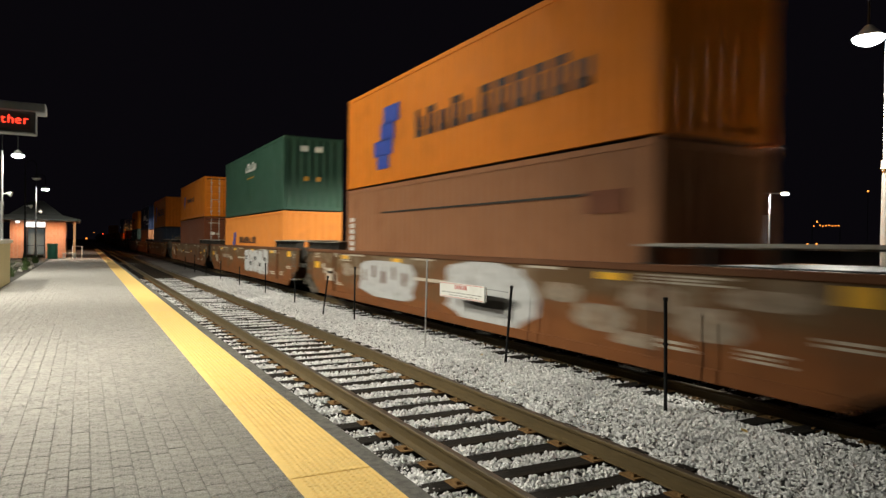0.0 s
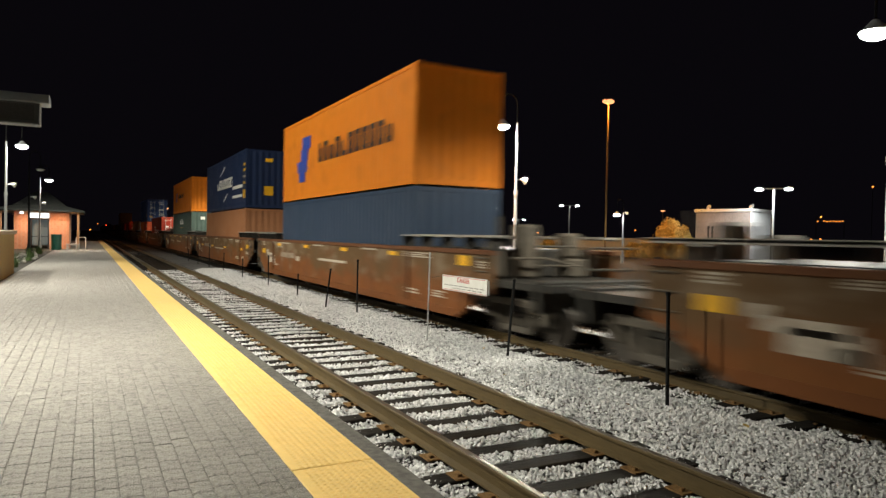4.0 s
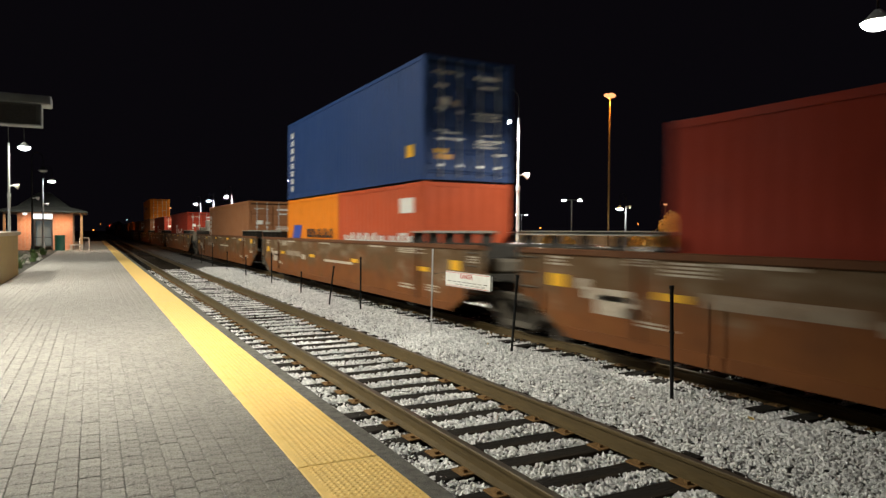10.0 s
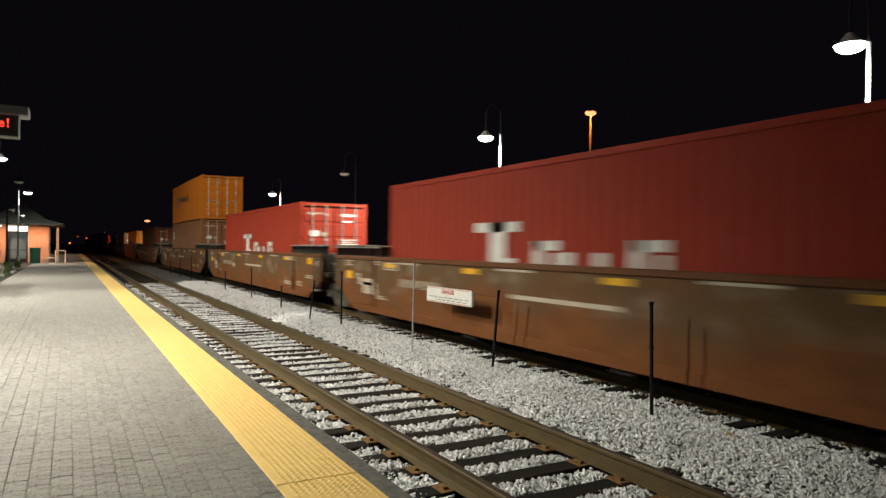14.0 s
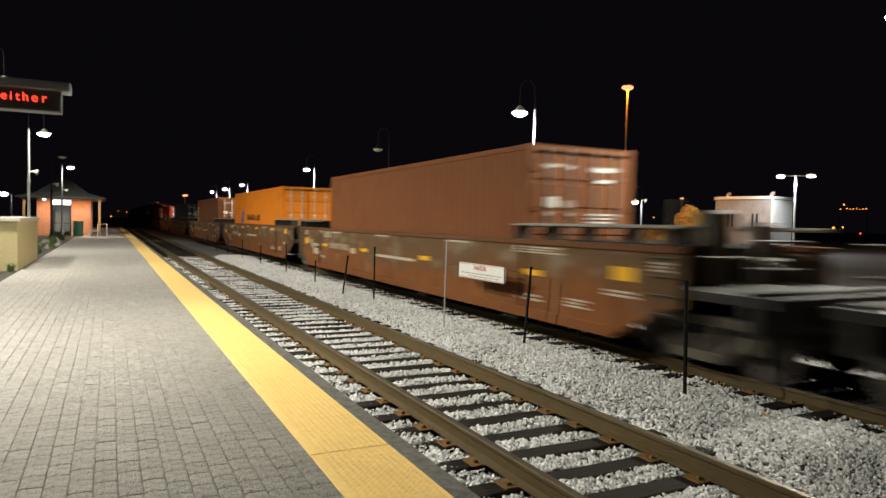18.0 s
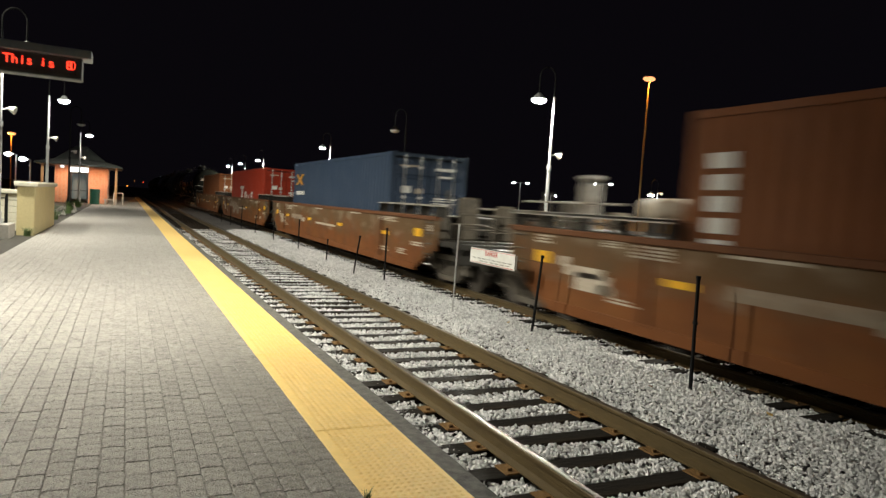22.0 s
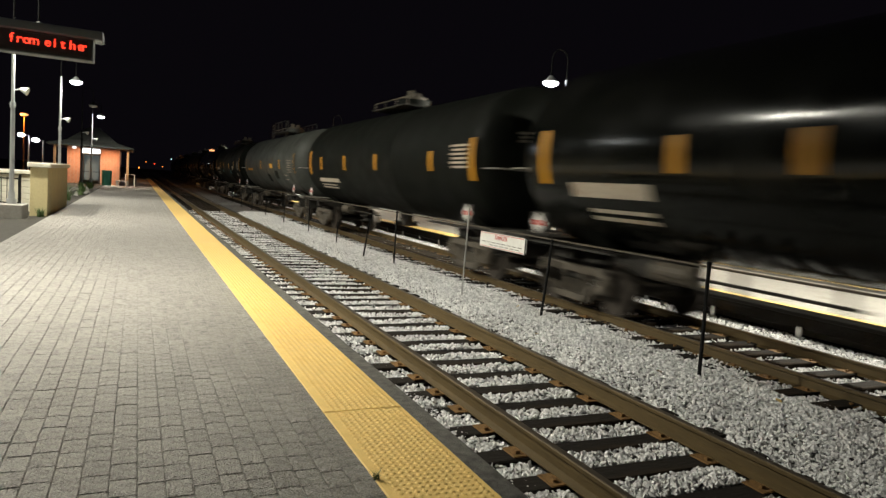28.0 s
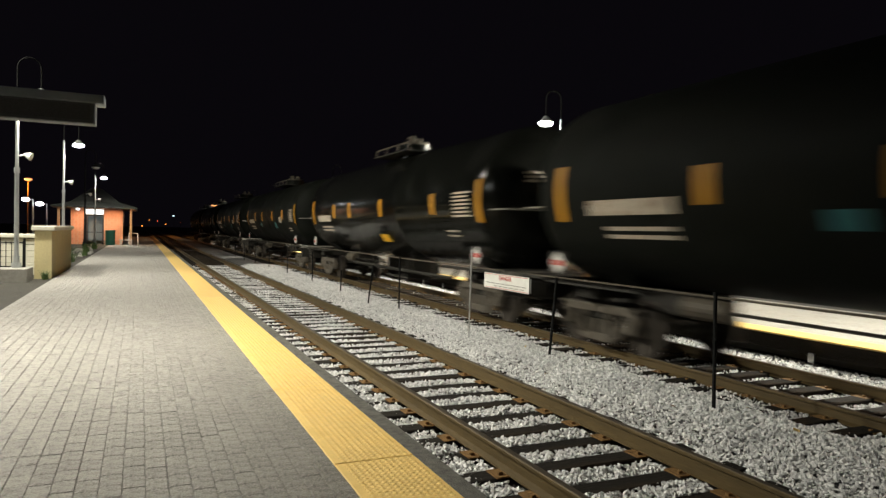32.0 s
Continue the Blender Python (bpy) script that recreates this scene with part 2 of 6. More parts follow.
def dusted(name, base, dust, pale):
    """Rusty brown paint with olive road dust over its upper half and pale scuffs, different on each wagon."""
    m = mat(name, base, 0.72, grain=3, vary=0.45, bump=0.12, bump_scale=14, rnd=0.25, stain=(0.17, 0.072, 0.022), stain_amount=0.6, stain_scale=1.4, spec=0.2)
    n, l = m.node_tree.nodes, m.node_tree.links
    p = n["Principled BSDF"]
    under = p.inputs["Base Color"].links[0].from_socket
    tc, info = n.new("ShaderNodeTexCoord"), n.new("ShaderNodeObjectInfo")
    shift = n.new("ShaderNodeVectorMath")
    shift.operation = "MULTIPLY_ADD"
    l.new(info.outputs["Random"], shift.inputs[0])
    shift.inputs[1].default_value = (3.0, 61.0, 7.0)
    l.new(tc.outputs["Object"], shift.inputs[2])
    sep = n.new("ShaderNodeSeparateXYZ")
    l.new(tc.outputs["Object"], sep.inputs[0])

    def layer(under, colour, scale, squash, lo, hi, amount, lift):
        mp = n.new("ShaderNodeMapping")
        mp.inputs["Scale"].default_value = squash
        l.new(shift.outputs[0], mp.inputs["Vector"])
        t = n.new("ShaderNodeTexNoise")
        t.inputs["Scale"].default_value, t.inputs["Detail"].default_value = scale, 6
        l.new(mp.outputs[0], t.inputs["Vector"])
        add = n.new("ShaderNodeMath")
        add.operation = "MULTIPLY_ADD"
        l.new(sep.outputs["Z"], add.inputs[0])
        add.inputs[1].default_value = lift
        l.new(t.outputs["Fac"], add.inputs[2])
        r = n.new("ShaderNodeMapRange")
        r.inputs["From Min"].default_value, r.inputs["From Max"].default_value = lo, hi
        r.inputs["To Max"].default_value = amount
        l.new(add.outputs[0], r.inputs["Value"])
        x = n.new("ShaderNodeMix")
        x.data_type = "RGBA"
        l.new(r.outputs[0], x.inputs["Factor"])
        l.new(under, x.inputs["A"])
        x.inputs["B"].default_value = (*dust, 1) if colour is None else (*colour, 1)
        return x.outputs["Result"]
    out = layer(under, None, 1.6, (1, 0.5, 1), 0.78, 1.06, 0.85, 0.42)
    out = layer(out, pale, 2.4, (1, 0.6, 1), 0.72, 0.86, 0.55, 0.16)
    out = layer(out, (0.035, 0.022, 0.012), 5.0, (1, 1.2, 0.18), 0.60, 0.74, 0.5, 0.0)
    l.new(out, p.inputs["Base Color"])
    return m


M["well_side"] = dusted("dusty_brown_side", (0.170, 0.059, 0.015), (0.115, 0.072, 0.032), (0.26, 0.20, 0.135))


# ---- building blocks ----
def bm_box(bm, x0, x1, y0, y1, z0, z1, bevel=0.0):
    r = bmesh.ops.create_cube(bm, size=1.0)
    v = r["verts"]
    for q in v:
        q.co = Vector(((x0 + x1) / 2 + q.co.x * (x1 - x0), (y0 + y1) / 2 + q.co.y * (y1 - y0), (z0 + z1) / 2 + q.co.z * (z1 - z0)))
    if bevel:
        e = list({e for q in v for e in q.link_edges})
        bmesh.ops.bevel(bm, geom=e, offset=bevel, segments=1, affect="EDGES")
    return bm


def bm_cyl(bm, p, q, r0, r1=None, n=12, caps=True):
    """A round bar from p to q."""
    p, q = Vector(p), Vector(q)
    d = q - p
    m = Matrix.Translation((p + q) / 2) @ d.to_track_quat("Z", "Y").to_matrix().to_4x4()
    bmesh.ops.create_cone(bm, cap_ends=caps, segments=n, radius1=r0, radius2=r0 if r1 is None else r1, depth=d.length, matrix=m)
    return bm


def bm_tube(bm, pts, r, n=8):
    for a, b in zip(pts[:-1], pts[1:]):
        bm_cyl(bm, a, b, r, n=n)
    return bm


def mesh_of(bm, name, smooth=False):
    me = bpy.data.meshes.new(name)
    bm.normal_update()
    bm.to_mesh(me)
    bm.free()
    if smooth:
        for f in me.polygons:
            f.use_smooth = True
    return me


def boxes(*bs, bevel=0.0):
    bm = bmesh.new()
    for b in bs:
        bm_box(bm, *b, bevel=bevel)
    return bm


def bars(*bs, n=8):
    """Round bars, each (p, q, radius)."""
    bm = bmesh.new()
    for p, q, r in bs:
        bm_cyl(bm, p, q, r, n=n)
    return bm


def part(name, data, material, parent=None, label="", at=None, smooth=False):
    """A bmesh or a shared mesh as one object under parent, in the parent's space."""
    if isinstance(data, bmesh.types.BMesh):
        data = mesh_of(data, name, smooth)
    if not data.materials:
        data.materials.append(None)
    ob = new(name, data)
    ob.material_slots[0].link = "OBJECT"
    ob.material_slots[0].material = M[material] if isinstance(material, str) else material
    if parent:
        ob.parent = parent
    if at is not None:
        ob.matrix_basis = at
    if label:
        ob["label"] = label
    return ob


def thing(name, m, label, category, group="", kind=""):
    ob = new(name)
    ob.matrix_basis = m
    return tagged(ob, label, category, group, kind)


def built(name, bm, material, label, category="", kind="", group="", smooth=False):
    return tagged(part(name, bm, material, smooth=smooth), label, category, group, kind)


CACHE = {}


def shared(key, make, smooth=False):
    if key not in CACHE:
        CACHE[key] = mesh_of(make(), key, smooth)
    return CACHE[key]


def raw_mesh(name, verts, faces):
    me = bpy.data.meshes.new(name)
    me.from_pydata(verts, [], faces)
    me.update()
    return me

# ---- ground ----
RAIL_TOP = -0.244
T1, T2 = 3.71, 8.08
TIE_TOP = -0.425

g = boxes((-900, 900, -300, 1800, -1.2, -0.62))
built("ground", g, "dirt", "dark open ground reaching away in the night", kind="structure")

# ballast beds with a shoulder and a crown between the tracks
def ballast_height(x, y):
    """The top of the crushed stone across the two tracks."""
    h = -0.455
    if 5.0 < x < 7.26:
        u = min(1.0, (x - 5.0) / 0.5, max(0.43, (6.90 - x) / 0.42))
        h += 0.115 * u
    elif abs(x - T1) < 0.70 or abs(x - T2) < 0.70:
        h += 0.012
    elif x < 2.9:
        h += 0.005
    return h + 0.03 * noise.noise(Vector((x * 1.7, y * 0.9, 0)))


def ballast_bed():
    xs = np.r_[np.arange(2.0, 10.6, 0.12)]
    ys = np.r_[np.arange(-4, 40, 0.3), np.arange(40, 400, 6.0)]
    v = [(x, y, ballast_height(x, y) - 0.032) for y in ys for x in xs]
    w = len(xs)
    f = [(j * w + i, j * w + i + 1, (j + 1) * w + i + 1, (j + 1) * w + i) for j in range(len(ys) - 1) for i in range(w - 1)]
    return raw_mesh("ballast_bed", v, f)


tagged(part("ballast_bed", ballast_bed(), "ballast"), "crushed stone bed under both tracks, darkened for the shade between stones", "ballast", kind="structure")

# platform slab under the pavers, its edge beam and the far platform
built("platform_slab", boxes((-2.38, 1.262, -12, 62, -0.6, -0.0105)), "sand", "sand bed of the paved station platform", kind="structure")
built("platform_edge", boxes((1.264, 2.03, -12, 110, -0.75, -0.012), bevel=0.012), "edge", "weathered concrete edge beam of the platform", kind="structure")
built("platform_end", boxes((-2.38, 1.262, 62, 110, -0.6, -0.01)), "concrete", "far concrete end of the station platform", kind="structure")
built("garden_strip", boxes((-7.5, -2.39, -12, 110, -0.6, -0.04)), "dirt", "gravel strip along the back of the platform", kind="structure")
# face under the far edge takes the black tie colour in place of shade
built("far_platform_edge", boxes((10.46, 10.998, -30, 130, -0.30, -0.036)), "tie", "far platform face under its edge, blackened for the shade there", kind="structure")
built("far_platform", boxes((11.0, 15.5, -30, 130, -0.5, -0.004)), "concrete", "pale concrete platform across the tracks", kind="structure")
built("parking_lot", boxes((15.52, 140, -60, 320, -0.6, -0.06)), "asphalt", "dark asphalt car park behind the far platform", kind="structure")

# ---- lamps ----
def lamp(kind, name, at, energy, colour, size=0.25, spot=None, target=None, blend=0.25):
    d = bpy.data.lights.new(name, kind)
    d.energy, d.color = energy, colour
    if kind == "SPOT":
        d.spot_size, d.spot_blend = radians(spot), blend
        d.shadow_soft_size = size
    elif kind == "POINT":
        d.shadow_soft_size = size
    elif kind == "AREA":
        d.shape, d.size, d.size_y = "RECTANGLE", size, size
    ob = new(name, d)
    ob.matrix_basis = look(at, target or (at[0], at[1] + 0.001, at[2] - 1))
    return ob


COOL = (1.0, 0.965, 0.83)
NEAR_LAMPS = [9.2, 22.5, 35.2, 58.5]
FAR_LAMPS = [(12.0, 6.8), (12.0, 18.6), (12.7, 47.7), (12.7, 73.9), (12.7, 86.0), (12.7, 97.3)]
LAMP_Z = 5.37
for y in NEAR_LAMPS:
    # nearest light's cone is tilted from the tracks to shape falloff; its lantern hangs straight
    lamp("SPOT", "platform_light", (-2.65, y, LAMP_Z - 0.17), 2800 if y < 15 else 1250 if y < 50 else 900, COOL, 0.15, 166, (-2.65 - (0.09 if y < 15 else 0.0), y + (0.10 if y < 15 else 0.001), LAMP_Z - 1.17), 0.50 if y < 15 else 0.3)
for x, y in FAR_LAMPS:
    lamp("SPOT", "far_platform_light", (x, y, LAMP_Z - 0.17), 2700 if y < 10 else 4200, COOL, 0.10, 170)
# a tall twin-headed car park floodlight behind the platform, out of view, that lights the train's side
FLOOD = (-11.0, 21.6, 12.8)
for dy in (-0.5, 0.5):
    lamp("SPOT", "floodlight", (FLOOD[0], FLOOD[1] + dy, FLOOD[2]), 6300, COOL, 0.2, 120, (0.72, 25.4, -1.14), 0.47)

# ---- the train ----
TRAIN = []  # (thing, distance along the train)


def rolled(t):
    """How far the train has gone at t seconds."""
    return 13.869 * t - 0.00485 * t * t


def on_track(s, z=0.0):
    return pose(T2, s, RAIL_TOP + z)


L40, W2, TALL, LOW = 12.19, 1.219, 2.93, 2.63
BASE = 0.47


def corrugated(length, height, depth=0.02, pitch=0.278):
    """A folded side sheet in the plane x = 0, folds to +x, centred on y."""
    n = int(length / pitch)
    ys, xs = [], []
    for i in range(n):
        y = -length / 2 + i * length / n
        for f, d in ((0.0, 0.0), (0.25, 0.0), (0.5, depth), (0.75, depth)):
            ys.append(y + f * length / n)
            xs.append(d)
    ys.append(length / 2)
    xs.append(0.0)
    v = [(x, y, z) for z in (0, height) for x, y in zip(xs, ys)]
    k = len(xs)
    return v, [(i, i + 1, k + i + 1, k + i) for i in range(k - 1)]


def sheet_mesh(length, height, axis):
    v, f = corrugated(length, height)
    if axis == "y":
        v = [(y, x, z) for x, y, z in v]
    return raw_mesh("sheet", v, f)


def container(s, base, colour, label, length=L40, height=TALL, doors=True, marks=None, group="containers on the train"):
    """A steel box with folded sides, rails, posts, castings and an end of two doors; front towards -y."""
    c = thing("shipping_container", on_track(s, base), label, "container", group)
    TRAIN.append(c)
    h, y1 = height, length / 2
    key = "%.1f_%.1f" % (length, height)
    for sx in (-1, 1):
        k = "side" + key
        if k not in CACHE:
            CACHE[k] = sheet_mesh(length - 0.30, h - 0.24, "x")
        part("side_panel", CACHE[k], colour, c, at=pose(sx * (W2 - 0.012), 0, 0.15, 0, 0, 0 if sx < 0 else 180))
    k = "end" + key
    if k not in CACHE:
        CACHE[k] = sheet_mesh(2 * W2 - 0.30, h - 0.24, "y")
    part("end_panel", CACHE[k], colour, c, at=pose(0, y1 - 0.012, 0.15, 0, 0, 180))
    if doors:
        dm = shared("door" + key, lambda: door_leaf(h))
        rod = shared("rod" + key, lambda: bars(((0, 0, 0.08), (0, 0, h - 0.08), 0.02), n=6))
        for sx in (-1, 1):
            d = part("door", dm, colour, c, at=pose(sx * 0.54, -y1 + 0.03, 0.13))
            for dx in (-0.25, 0.25):
                part("lock_rod", rod, "galv", d, at=pose(dx, -0.075, -0.13))
                for z in (0.22, 0.85, 1.5, h - 0.55):
                    part("rod_keeper", shared("keeper", lambda: boxes((-0.06, 0.06, -0.03, 0.03, -0.035, 0.035), bevel=0.01)), "galv", d, at=pose(dx, -0.07, z))
            part("lock_handle", shared("lock_handle", lambda: bars(((-0.25, -0.11, 0), (0.24, -0.11, 0.015), 0.017), n=6)), "galv", d, at=pose(0, 0, 0.98))
            for z in (0.3, 0.95, 1.6, h - 0.6):
                part("hinge", shared("hinge", lambda: boxes((-0.09, 0.09, -0.03, 0.02, -0.055, 0.055), bevel=0.012)), colour, d, at=pose(sx * 0.53, -0.04, z))
    else:
        part("end_panel", CACHE[k], colour, c, at=pose(0, -y1 + 0.012, 0.15))
    part("roof", shared("roof" + key, lambda: boxes((-W2 + 0.02, W2 - 0.02, -y1 + 0.02, y1 - 0.02, h - 0.06, h - 0.02))), colour, c)
    part("floor", shared("floor" + key, lambda: boxes((-W2 + 0.02, W2 - 0.02, -y1 + 0.02, y1 - 0.02, 0.06, 0.12))), "grime", c)
    post = shared("post" + key, lambda: boxes((-0.07, 0.07, -0.075, 0.075, 0.1, h - 0.1), bevel=0.012))
    cast = shared("casting", lambda: boxes((-0.089, 0.089, -0.09, 0.09, -0.059, 0.059), bevel=0.01))
    for sx in (-1, 1):
        for sy in (-1, 1):
            part("corner_post", post, colour, c, at=pose(sx * (W2 - 0.07), sy * (y1 - 0.075), 0))
            for z in (0.059, h - 0.059):
                part("corner_casting", cast, colour, c, at=pose(sx * (W2 - 0.087), sy * (y1 - 0.088), z))
    for z, hh in ((0.09, 0.075), (h - 0.065, 0.05)):
        rail = shared("rail%.2f" % hh + key, lambda: boxes((-0.04, 0.04, -y1 + 0.16, y1 - 0.16, -hh, hh)))
        for sx in (-1, 1):
            part("side_rail", rail, colour, c, at=pose(sx * (W2 - 0.04), 0, z))
        head = shared("head%.2f" % hh + key, lambda: boxes((-W2 + 0.15, W2 - 0.15, -0.04, 0.04, -hh, hh)))
        for sy in (-1, 1):
            part("end_rail", head, colour, c, at=pose(0, sy * (y1 - 0.04), z))
    if marks:
        marks(c, y1, h)
    return c


def door_leaf(h):
    """One pressed steel door leaf: broad raised bands with narrow recesses between them."""
    top, bottom, n = h - 0.31, 0.05, 5
    step = (top - bottom) / n
    line = [(bottom, -0.02)]
    for i in range(n):
        a, b = bottom + i * step, bottom + (i + 1) * step
        line += [(a + 0.035, -0.02), (a + 0.06, -0.05), (b - 0.06, -0.05), (b - 0.035, -0.02)]
    line += [(top, -0.02)]
    v = [(x, y, z) for x in (-0.52, 0.52) for z, y in line] + [(-0.52, 0.02, bottom), (-0.52, 0.02, top), (0.52, 0.02, bottom), (0.52, 0.02, top)]
    k = len(line)
    f = [(i, k + i, k + i + 1, i + 1) for i in range(k - 1)]
    a, b, c, d = 2 * k, 2 * k + 1, 2 * k + 2, 2 * k + 3
    f += [(a, b, d, c), tuple(range(k)) + (b, a), tuple(range(k, 2 * k))[::-1] + (c, d), (0, a, c, k), (k - 1, 2 * k - 1, d, b)]
    bm = bmesh.new()
    w = [bm.verts.new(q) for q in v]
    for q in f:
        bm.faces.new([w[i] for i in q])
    bmesh.ops.recalc_face_normals(bm, faces=bm.faces[:])
    return bm


def side_mark(c, y0, y1, z0, z1, material, name="marking", slant=0.0, end=False):
    """A painted bar on the side that faces the near platform, or on the front end."""
    if end:
        bm = boxes((y0, y1, -L40 / 2 - 0.012, -L40 / 2 - 0.006, z0, z1))
    else:
        bm = boxes((-W2 - 0.006, -W2 - 0.0005, y0, y1, z0, z1))
        if slant:
            for v in bm.verts:
                v.co.y -= (v.co.z - z0) * slant
    return part(name, bm, material, c)


def word(c, y0, y1, z0, z1, n, material, gap=0.25, heavy=0.0):
    """A run of upright bars, as long as a painted word; it reads from the rear end forward."""
    r = random.Random(int(y0 * 10) + n)
    step = (y1 - y0) / n
    for i in range(n):
        a = y0 + i * step
        k = r.random()
        top = z1 if k > 0.35 else z0 + (z1 - z0) * 0.72
        bm = boxes((-W2 - 0.006, -W2 - 0.0005, a, a + step * (1 - gap), z0, z0 + (z1 - z0) * 0.24), (-W2 - 0.006, -W2 - 0.0005, a + step * (1 - gap) * 0.62, a + step * (1 - gap), z0 + (z1 - z0) * 0.2, top))
        if k > 0.5:
            bm_box(bm, -W2 - 0.006, -W2 - 0.0005, a, a + step * (1 - gap) * 0.9, top - (z1 - z0) * 0.24, top)
        if k > 0.2:
            bm_box(bm, -W2 - 0.006, -W2 - 0.0005, a, a + step * 0.2, z0, z0 + (z1 - z0) * 0.7)
        part("letter_bar", bm, material, c)


def marks_shipping(z, big=False):
    """Blue emblem near the rear end and a run of dark lettering bars before it; z: the lettering's middle."""
    def f(c, y1, h):
        e, k = (3.3, 1.5) if big else (3.55, 0.8)
        q = lambda a, b, u, v: (-W2 - 0.006, -W2 - 0.0005, e + a * k, e + b * k, z + u * k, z + v * k)
        bm = boxes(q(-0.55, 0.1, 0.18, 0.48), q(-0.35, 0.2, -0.1, 0.2), q(-0.3, 0.5, -0.35, -0.08), q(-0.15, 0.35, -0.58, -0.33))
        part("emblem", bm, "blue_paint", c, "blue emblem")
        if big:
            word(c, -4.7, 1.7, z - 0.32, z + 0.32, 11, "black_paint", gap=0.36)
        else:
            word(c, -1.3, 2.35, z - 0.14, z + 0.15, 11, "black_paint", gap=0.34)
    return f


def marks_two_white(c, y1, h):
    word(c, -1.3, 1.0, h * 0.685, h * 0.685 + 0.40, 5, "white", gap=0.12)
    for i in range(3):
        side_mark(c, -0.9 + i * 0.55, -0.45 + i * 0.55, h * 0.575, h * 0.59, "amber_paint")
    for x in (-0.55, 0.05):
        side_mark(c, x, x + 0.32, h * 0.80, h * 0.80 + 0.22, "white", end=True)
    for x in (-0.4, 0.1):
        side_mark(c, x, x + 0.2, h * 0.4, h * 0.46, "amber_paint", end=True)


def marks_navy(c, y1, h):
    z0 = 2.886  # height of the box floor over the platform
    word(c, -2.65, 2.05, 4.10 - z0, 4.66 - z0, 7, "white", gap=0.08)
    for y0, za, dy, dz in ((1.25, 4.90, -1.55, 0.46), (-0.05, 3.38, -1.5, 0.42)):
        for i in range(8):
            u = i / 8
            y = y0 + dy * (u ** 0.75 if dz > 0.44 else 1 - (1 - u) ** 0.75)
            side_mark(c, y - 0.26, y, za + dz * u - z0, za + dz * (u + 0.17) - z0, "white", "arc_bar")
    side_mark(c, -5.4, -2.75, 3.93 - z0, 4.10 - z0, "white")
    side_mark(c, -5.35, -2.8, 3.46 - z0, 3.60 - z0, "white")
    side_mark(c, -6.04, -5.55, 3.37 - z0, 3.80 - z0, "yellow_paint")
    for z in (4.08, 4.40, 4.72, 5.0):
        side_mark(c, -6.02, -5.58, z - z0, z + 0.13 - z0, "yellow_paint" if z < 4.3 or z > 4.6 else "stencil")
    side_mark(c, -0.3, 0.15, h * 0.22, h * 0.38, "yellow_paint", end=True)
    side_mark(c, -0.25, 0.12, h * 0.80, h * 0.86, "yellow_paint", end=True)


def marks_line(c, y1, h):
    """A tall white initial and a run of lower white bars along the middle of the side."""
    x0, x1, z = -W2 - 0.006, -W2 - 0.0005, 0.9
    bm = boxes((x0, x1, 1.15, 1.65, z, z + 1.0), (x0, x1, 0.75, 2.15, z + 0.82, z + 1.0), (x0, x1, 0.85, 1.2, z, z + 0.35), (x0, x1, 0.55, 1.0, z, z + 0.2))
    part("emblem", bm, "white", c, "tall white initial")
    word(c, -2.6, 0.40, z, z + 0.66, 4, "white", gap=0.12)
    end_plates(c, y1, h)


def end_plates(c, y1, h):
    """Lines of small white print and a few stickers on the two door leaves."""
    q = random.Random(int(h * 100) + len(TRAIN))
    y = -y1 - 0.034
    for x, z, w, d, m in ((0.18, 0.84, 0.72, 0.085, "white"), (0.30, 0.77, 0.5, 0.06, "white"), (0.15, 0.555, 0.8, 0.03, "white"), (0.15, 0.53, 0.7, 0.03, "white"), (0.15, 0.505, 0.76, 0.03, "white"), (0.15, 0.33, 0.8, 0.03, "white"), (0.15, 0.305, 0.62, 0.03, "white"), (0.15, 0.28, 0.72, 0.03, "white"), (-0.95, 0.86, 0.6, 0.05, "stencil"), (-0.85, 0.60, 0.34, 0.2, "white"), (-0.42, 0.60, 0.24, 0.14, "stencil"), (-0.95, 0.33, 0.75, 0.035, "white"), (-0.95, 0.17, 0.5, 0.12, "amber_paint")):
        x += q.uniform(-0.05, 0.05)
        part("door_print", boxes((x, x + w * q.uniform(0.8, 1.0), y, y + 0.004, z * h, z * h + d)), m, c)


def marks_vertical(c, y1, h):
    for i in range(7):
        side_mark(c, y1 - 0.75, y1 - 0.40, h * 0.16 + i * 0.28, h * 0.16 + i * 0.28 + 0.2, "white")
    end_plates(c, y1, h)


def marks_blue(c, y1, h):
    for i in range(8):
        side_mark(c, y1 - 0.85, y1 - 0.52, h * 0.10 + i * 0.29, h * 0.10 + i * 0.29 + 0.2, "white")
    side_mark(c, -y1 + 0.55, -y1 + 0.95, h * 0.20, h * 0.30, "yellow_paint")
    side_mark(c, -0.95, -0.6, h * 0.20, h * 0.28, "yellow_paint", end=True)
    for i in range(6):
        side_mark(c, -0.9, -0.62, h * 0.34 + i * 0.27, h * 0.34 + i * 0.27 + 0.2, "white", end=True)
    side_mark(c, 0.7, 1.0, h * 0.12, h * 0.24, "white", end=True)
    end_plates(c, y1, h)


def marks_first(c, y1, h):
    for i in range(6):
        side_mark(c, y1 - 0.55, y1 - 0.30, 1.15 + i * 0.17, 1.27 + i * 0.17, "white")
    side_mark(c, -5.5, -4.65, 1.90, 2.25, "maroon", "patch")
    side_mark(c, -4.6, 3.5, 2.18, 2.22, "grime", "scrape")


def marks_patch(c, y1, h):
    side_mark(c, y1 - 1.05, y1 - 0.45, h * 0.60, h * 0.78, "white")
    end_plates(c, y1, h)


